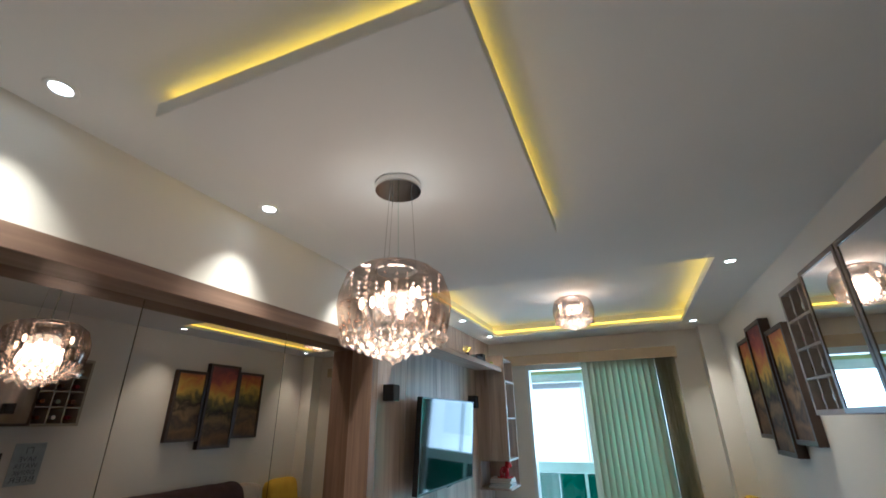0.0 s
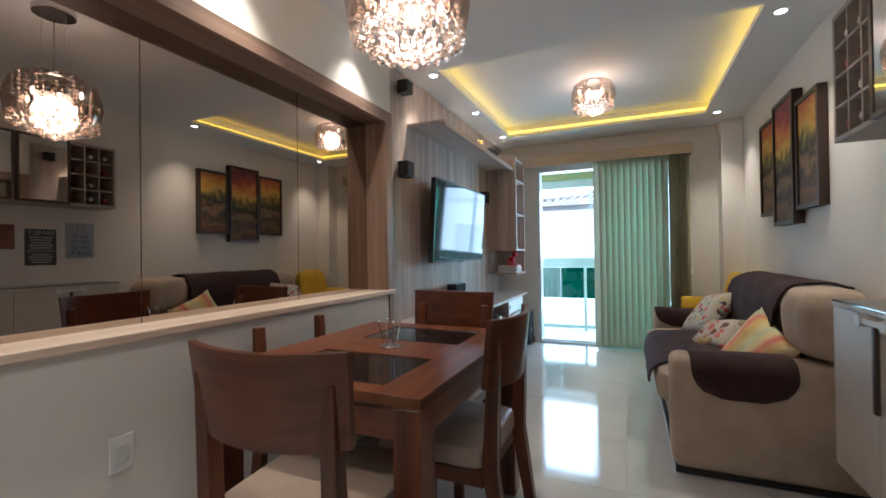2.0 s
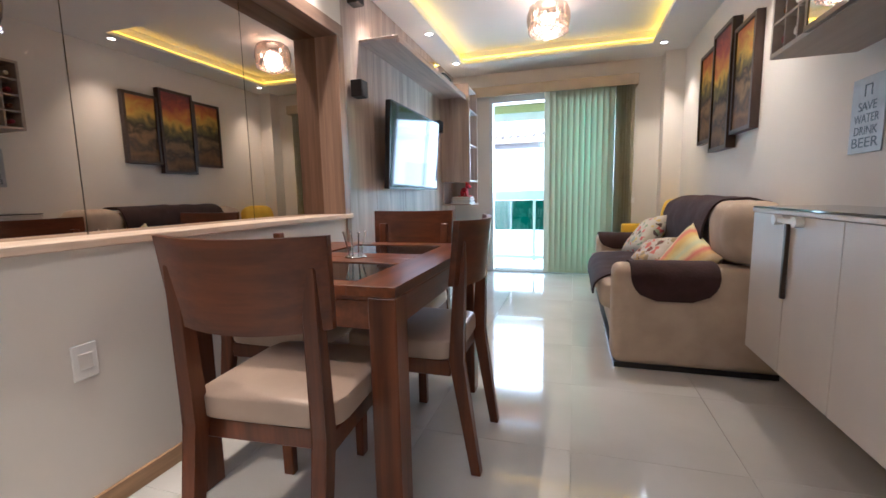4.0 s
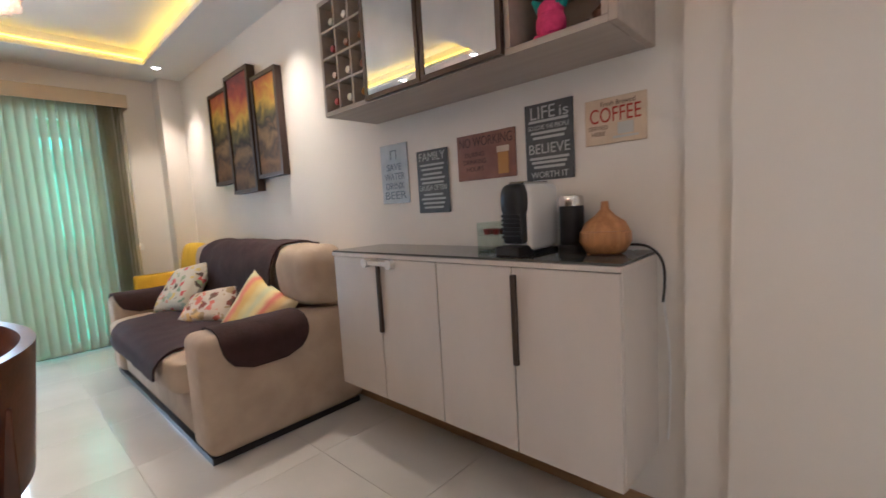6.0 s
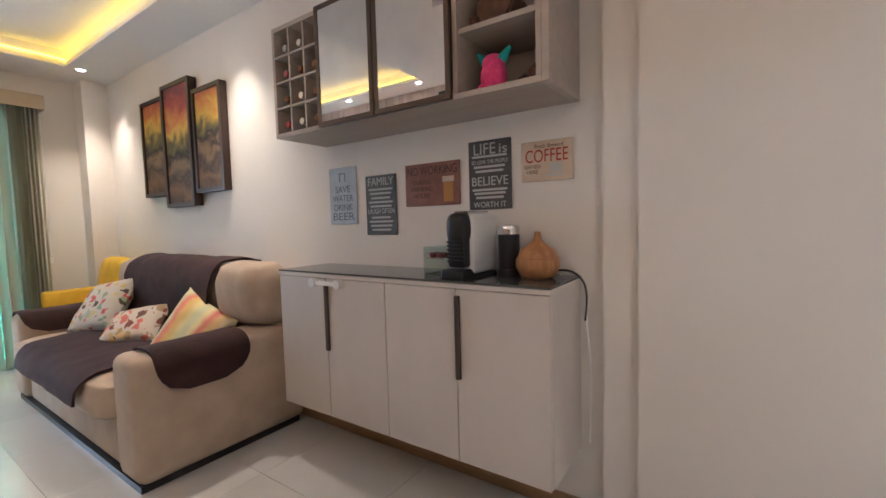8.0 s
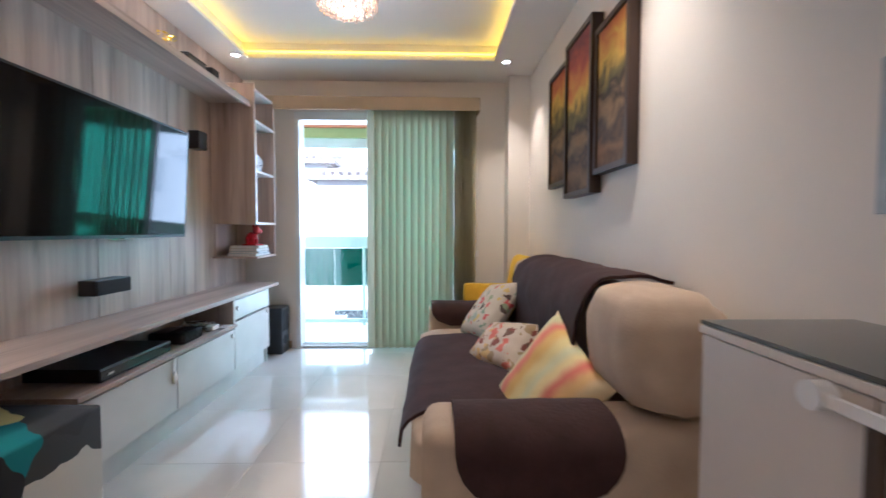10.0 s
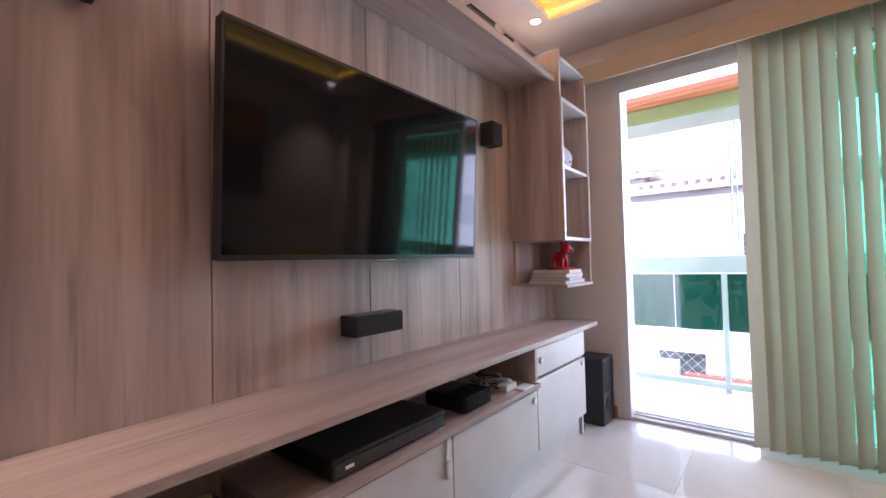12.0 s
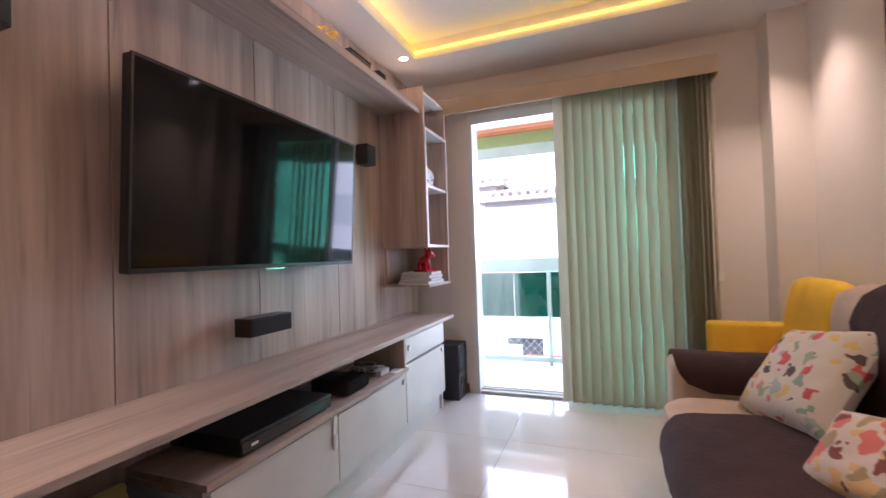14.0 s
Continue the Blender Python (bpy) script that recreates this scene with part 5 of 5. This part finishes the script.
ada = thing("power_adapter", "white power adapter on the console shelf", "adapter", (-0.36, 4.95, 0.447))
part("housing", box(-0.025, 0.025, -0.045, 0.045, 0, 0.03, 0.005, 2), M_WHITE, ada)
rg = random.Random(5)
for k in range(6):
    y = 4.78 + 0.045 * k
    pts = [(-0.46 + rg.uniform(-0.12, 0.12), y + rg.uniform(-0.08, 0.10), 0.4505 + rg.choice((0, 0.003, 0.03, 0.06))) for _ in range(9)]
    cable("loose_cable", pts, 0.003, M_WHITE if k % 3 else M_BLACK, "tangled thin cable on the console shelf")
for y, z0, z1 in ((4.43, 0.31, 0.43), (5.02, 0.42, 0.45)):
    lk = thing("child_lock", "white plastic child safety strap on the console", "safety lock", (CF + 0.013, y, z0))
    if z1 - z0 > 0.1:
        part("strap", sheet([(CF + 0.003, 0.31), (CF + 0.006, 0.37), (CF + 0.022, 0.425), (CF + 0.014, 0.4475), (CF - 0.05, 0.4475)], y - 0.011, y + 0.011, 0.003, 0, 0.0, 4), M_WHITE, lk, world=True, smooth=True)
        part("pad", puff(CF + 0.008, y, 0.31, 0.008, 0.016, 0.034, 0.8), M_WHITE, lk, world=True, smooth=True)
    else:
        part("strap", box(CF - 0.04, CF + 0.016, y - 0.05, y + 0.05, 0.447, 0.453, 0.002), M_WHITE, lk, world=True)
for y, z in ((5.09, 0.37), (5.70, 0.425), (5.17, 0.545)):
    kn = thing("child_lock", "small white plastic safety catch on a drawer", "safety lock", (CF + 0.001, y, z))
    part("pad", tube((-0.001, 0, 0), (0.01, 0, 0), 0.016, seg=18), M_WHITE, kn)

# things on the long shelf and in the cabinet
orb = tagged(part("brass_bowl", lathe([(0.03, 0), (0.05, 0.02), (0.058, 0.045), (0.045, 0.075), (0.02, 0.09), (0.008, 0.10), (0.001, 0.102)], 28, (-0.48, 3.98, 2.093)), material("old_brass", (0.20, 0.13, 0.045), 0.35, 0.8), smooth=True), "small dark brass pot on the long shelf", "pot")
pl = thing("potted_flowers", "tiny yellow flowers in a pot on the shelf", "plant", (-0.44, 4.66, 2.093))
part("pot", lathe([(0.02, 0), (0.028, 0.05), (0.025, 0.05)], 16), M_BLACK, pl, smooth=True)
b = bmesh.new()
rg = random.Random(3)
for k in range(26):
    c = Vector((rg.uniform(-0.04, 0.04), rg.uniform(-0.04, 0.04), 0.055 + rg.uniform(0, 0.06)))
    a = rg.uniform(0, 6.28)
    d, e = Vector((math.cos(a), math.sin(a), 0.5)) * 0.013, Vector((-math.sin(a), math.cos(a), 0.2)) * 0.010
    b.faces.new([b.verts.new(c - d), b.verts.new(c + e), b.verts.new(c + d), b.verts.new(c - e)])
part("petals", b, material("yellow_petals", (0.70, 0.50, 0.02), 0.7), pl)
bk2 = thing("black_box", "flat black box lying on the long shelf", "box", (-0.45, 4.84, 2.093))
part("housing", box(-0.09, 0.09, -0.10, 0.10, 0, 0.035, 0.003), M_BLACK, bk2)
part("lid", box(-0.092, 0.092, -0.102, 0.102, 0.036, 0.045, 0.003), M_GRILLE, bk2)
tagged(part("small_vase", lathe([(0.016, 0), (0.024, 0.02), (0.02, 0.045), (0.012, 0.055)], 16, (-0.42, 5.42, 2.093)), material("green_glaze", (0.30, 0.36, 0.05), 0.3), smooth=True), "small olive green vase on the long shelf", "vase")

fan = thing("porcelain_ornament", "blue and white ribbed porcelain ornament in the cabinet", "ornament", (-0.40, 5.75, 1.568))
M_BLUEW = patches("blue_white_glaze", (0.70, 0.74, 0.78), ((0.05, 0.10, 0.25), (0.20, 0.40, 0.55), (0.03, 0.04, 0.08)), 26, 0.3, 0.2)
for k in range(7):
    b = lathe([(0.012, 0), (0.02, 0.05), (0.026, 0.12), (0.02, 0.15), (0.001, 0.16)], 12, (0, -0.07 + k * 0.022, 0))
    b.transform(pose(0, 0, 0, (k - 3) * -6, 0, 0))
    part("flute", b, M_BLUEW, fan, smooth=True)
books = ((0.888, 0.020, (0.55, 0.62, 0.66), 0.0, 0.15), (0.9085, 0.016, (0.35, 0.45, 0.50), 6.0, 0.14), (0.925, 0.022, (0.60, 0.56, 0.50), -4.0, 0.11), (0.9475, 0.022, (0.56, 0.50, 0.44), 3.0, 0.11))
for k, (z, h, c, a, w) in enumerate(books):
    bo = thing("book", ("large pale blue book lying on the lower shelf", "thin blue-grey magazine on a book", "cream covered book in the stack", "beige book on top of the stack")[k], "book", (-0.43, 5.73, z), a, "stacked books")
    part("cover", boxes((-0.13, 0.10, -w, w, 0, 0.0025), (-0.13, 0.10, -w, w, h - 0.0025, h), (-0.13, -0.1275, -w, w, 0.0025, h - 0.0025)), material("book_cover", c, 0.5), bo)
    part("page_block", box(-0.127, 0.096, -w + 0.004, w - 0.004, 0.0026, h - 0.0026), M_WHITE, bo)
dog = bmesh.new()
for p in ((0, 0, 0.075, 0.03, 0.05, 0.035), (0.0, -0.045, 0.125, 0.032, 0.032, 0.034), (0.02, -0.06, 0.115, 0.02, 0.022, 0.02), (0.018, -0.028, 0.04, 0.013, 0.014, 0.042), (-0.018, -0.028, 0.04, 0.013, 0.014, 0.042), (0.018, 0.034, 0.04, 0.014, 0.016, 0.042), (-0.018, 0.034, 0.04, 0.014, 0.016, 0.042), (0.02, -0.035, 0.158, 0.008, 0.01, 0.014), (-0.02, -0.035, 0.158, 0.008, 0.01, 0.014)):
    bmesh.ops.create_uvsphere(dog, u_segments=16, v_segments=10, radius=1.0, matrix=Matrix.LocRotScale(p[:3], None, p[3:]))
bm_box(dog, -0.05, 0.05, -0.075, 0.065, 0.0, 0.012, 0.003)
dg = tagged(part("dog_figurine", dog, material("red_lacquer", (0.50, 0.01, 0.02), 0.15), smooth=True), "glossy red dog figurine standing on stacked books", "figurine")
dg.matrix_basis = pose(-0.42, 5.72, 0.970, 0, 0, 70)

# printed pouf in the console's open bay
pf = thing("printed_pouf", "cube pouf printed in black, white, teal and yellow", "pouf", (-0.34, 3.565, 0))
M_POUF = patches("pouf_print", (0.55, 0.52, 0.44), ((0.02, 0.02, 0.022), (0.60, 0.58, 0.52), (0.02, 0.20, 0.22), (0.62, 0.52, 0.18), (0.60, 0.57, 0.5), (0.05, 0.05, 0.05), (0.04, 0.04, 0.04)), 4.6, 5.0)
part("cube", box(-0.21, 0.19, -0.19, 0.19, 0.012, 0.45, 0.012, 3), M_POUF, pf, smooth=True)
for x in (-0.17, 0.15):
    for y in (-0.15, 0.15):
        part("foot", tube((x, y, 0), (x, y, 0.0118), 0.015), M_BLACK, pf)

# napkin holder and wall socket
nh = thing("napkin_holder", "bent chrome wire napkin holder on the table", "napkin holder", (-0.03, 2.29, 0.75))
part("base", lathe([(0.045, 0), (0.046, 0.003), (0.044, 0.006), (0.001, 0.006)], 24), M_CHROME, nh, smooth=True)
for s in (-1, 1):
    for q in (-0.02, 0.02):
        part("wire", tube((q, s * 0.012, 0.006), (q * 1.7, s * 0.03, 0.10), 0.003, seg=8), M_CHROME, nh)
        part("knob", lathe([(0.0005, -0.006), (0.006, 0), (0.0005, 0.006)], 10, (q * 1.7, s * 0.03, 0.103)), M_CHROME, nh, smooth=True)
so = thing("wall_socket", "white wall socket below the mirror ledge", "socket", (XL, 1.62, 0.455))
part("plate", box(0.0005, 0.007, -0.036, 0.036, 0, 0.11, 0.002), M_WHITE, so)
part("insert", box(0.0072, 0.0095, -0.02, 0.02, 0.03, 0.08, 0.001), M_LACQ2, so)

# ---- floor tiles ----
T = 0.60
tile_meshes = {}
ix = 0
y = -1.25
while y < YD + 0.14:
    x = -0.97
    while x < XR + 0.2:
        x1, y1 = min(x + T, XR + 0.22), min(y + T, YD + 0.005)
        key = (round(x1 - x, 3), round(y1 - y, 3))
        if key[0] > 0.02 and key[1] > 0.02:
            if key not in tile_meshes:
                b = box(0.0008, key[0] - 0.0008, 0.0008, key[1] - 0.0008, -0.0038, 0.0, 0.0005)
                me = bpy.data.meshes.new("tile")
                b.to_mesh(me)
                b.free()
                me.materials.append(M_TILE)
                tile_meshes[key] = me
            ob = new("tile", tile_meshes[key])
            ob.parent = floor
            ob.location = (x, y, 0)
        x += T
    y += T
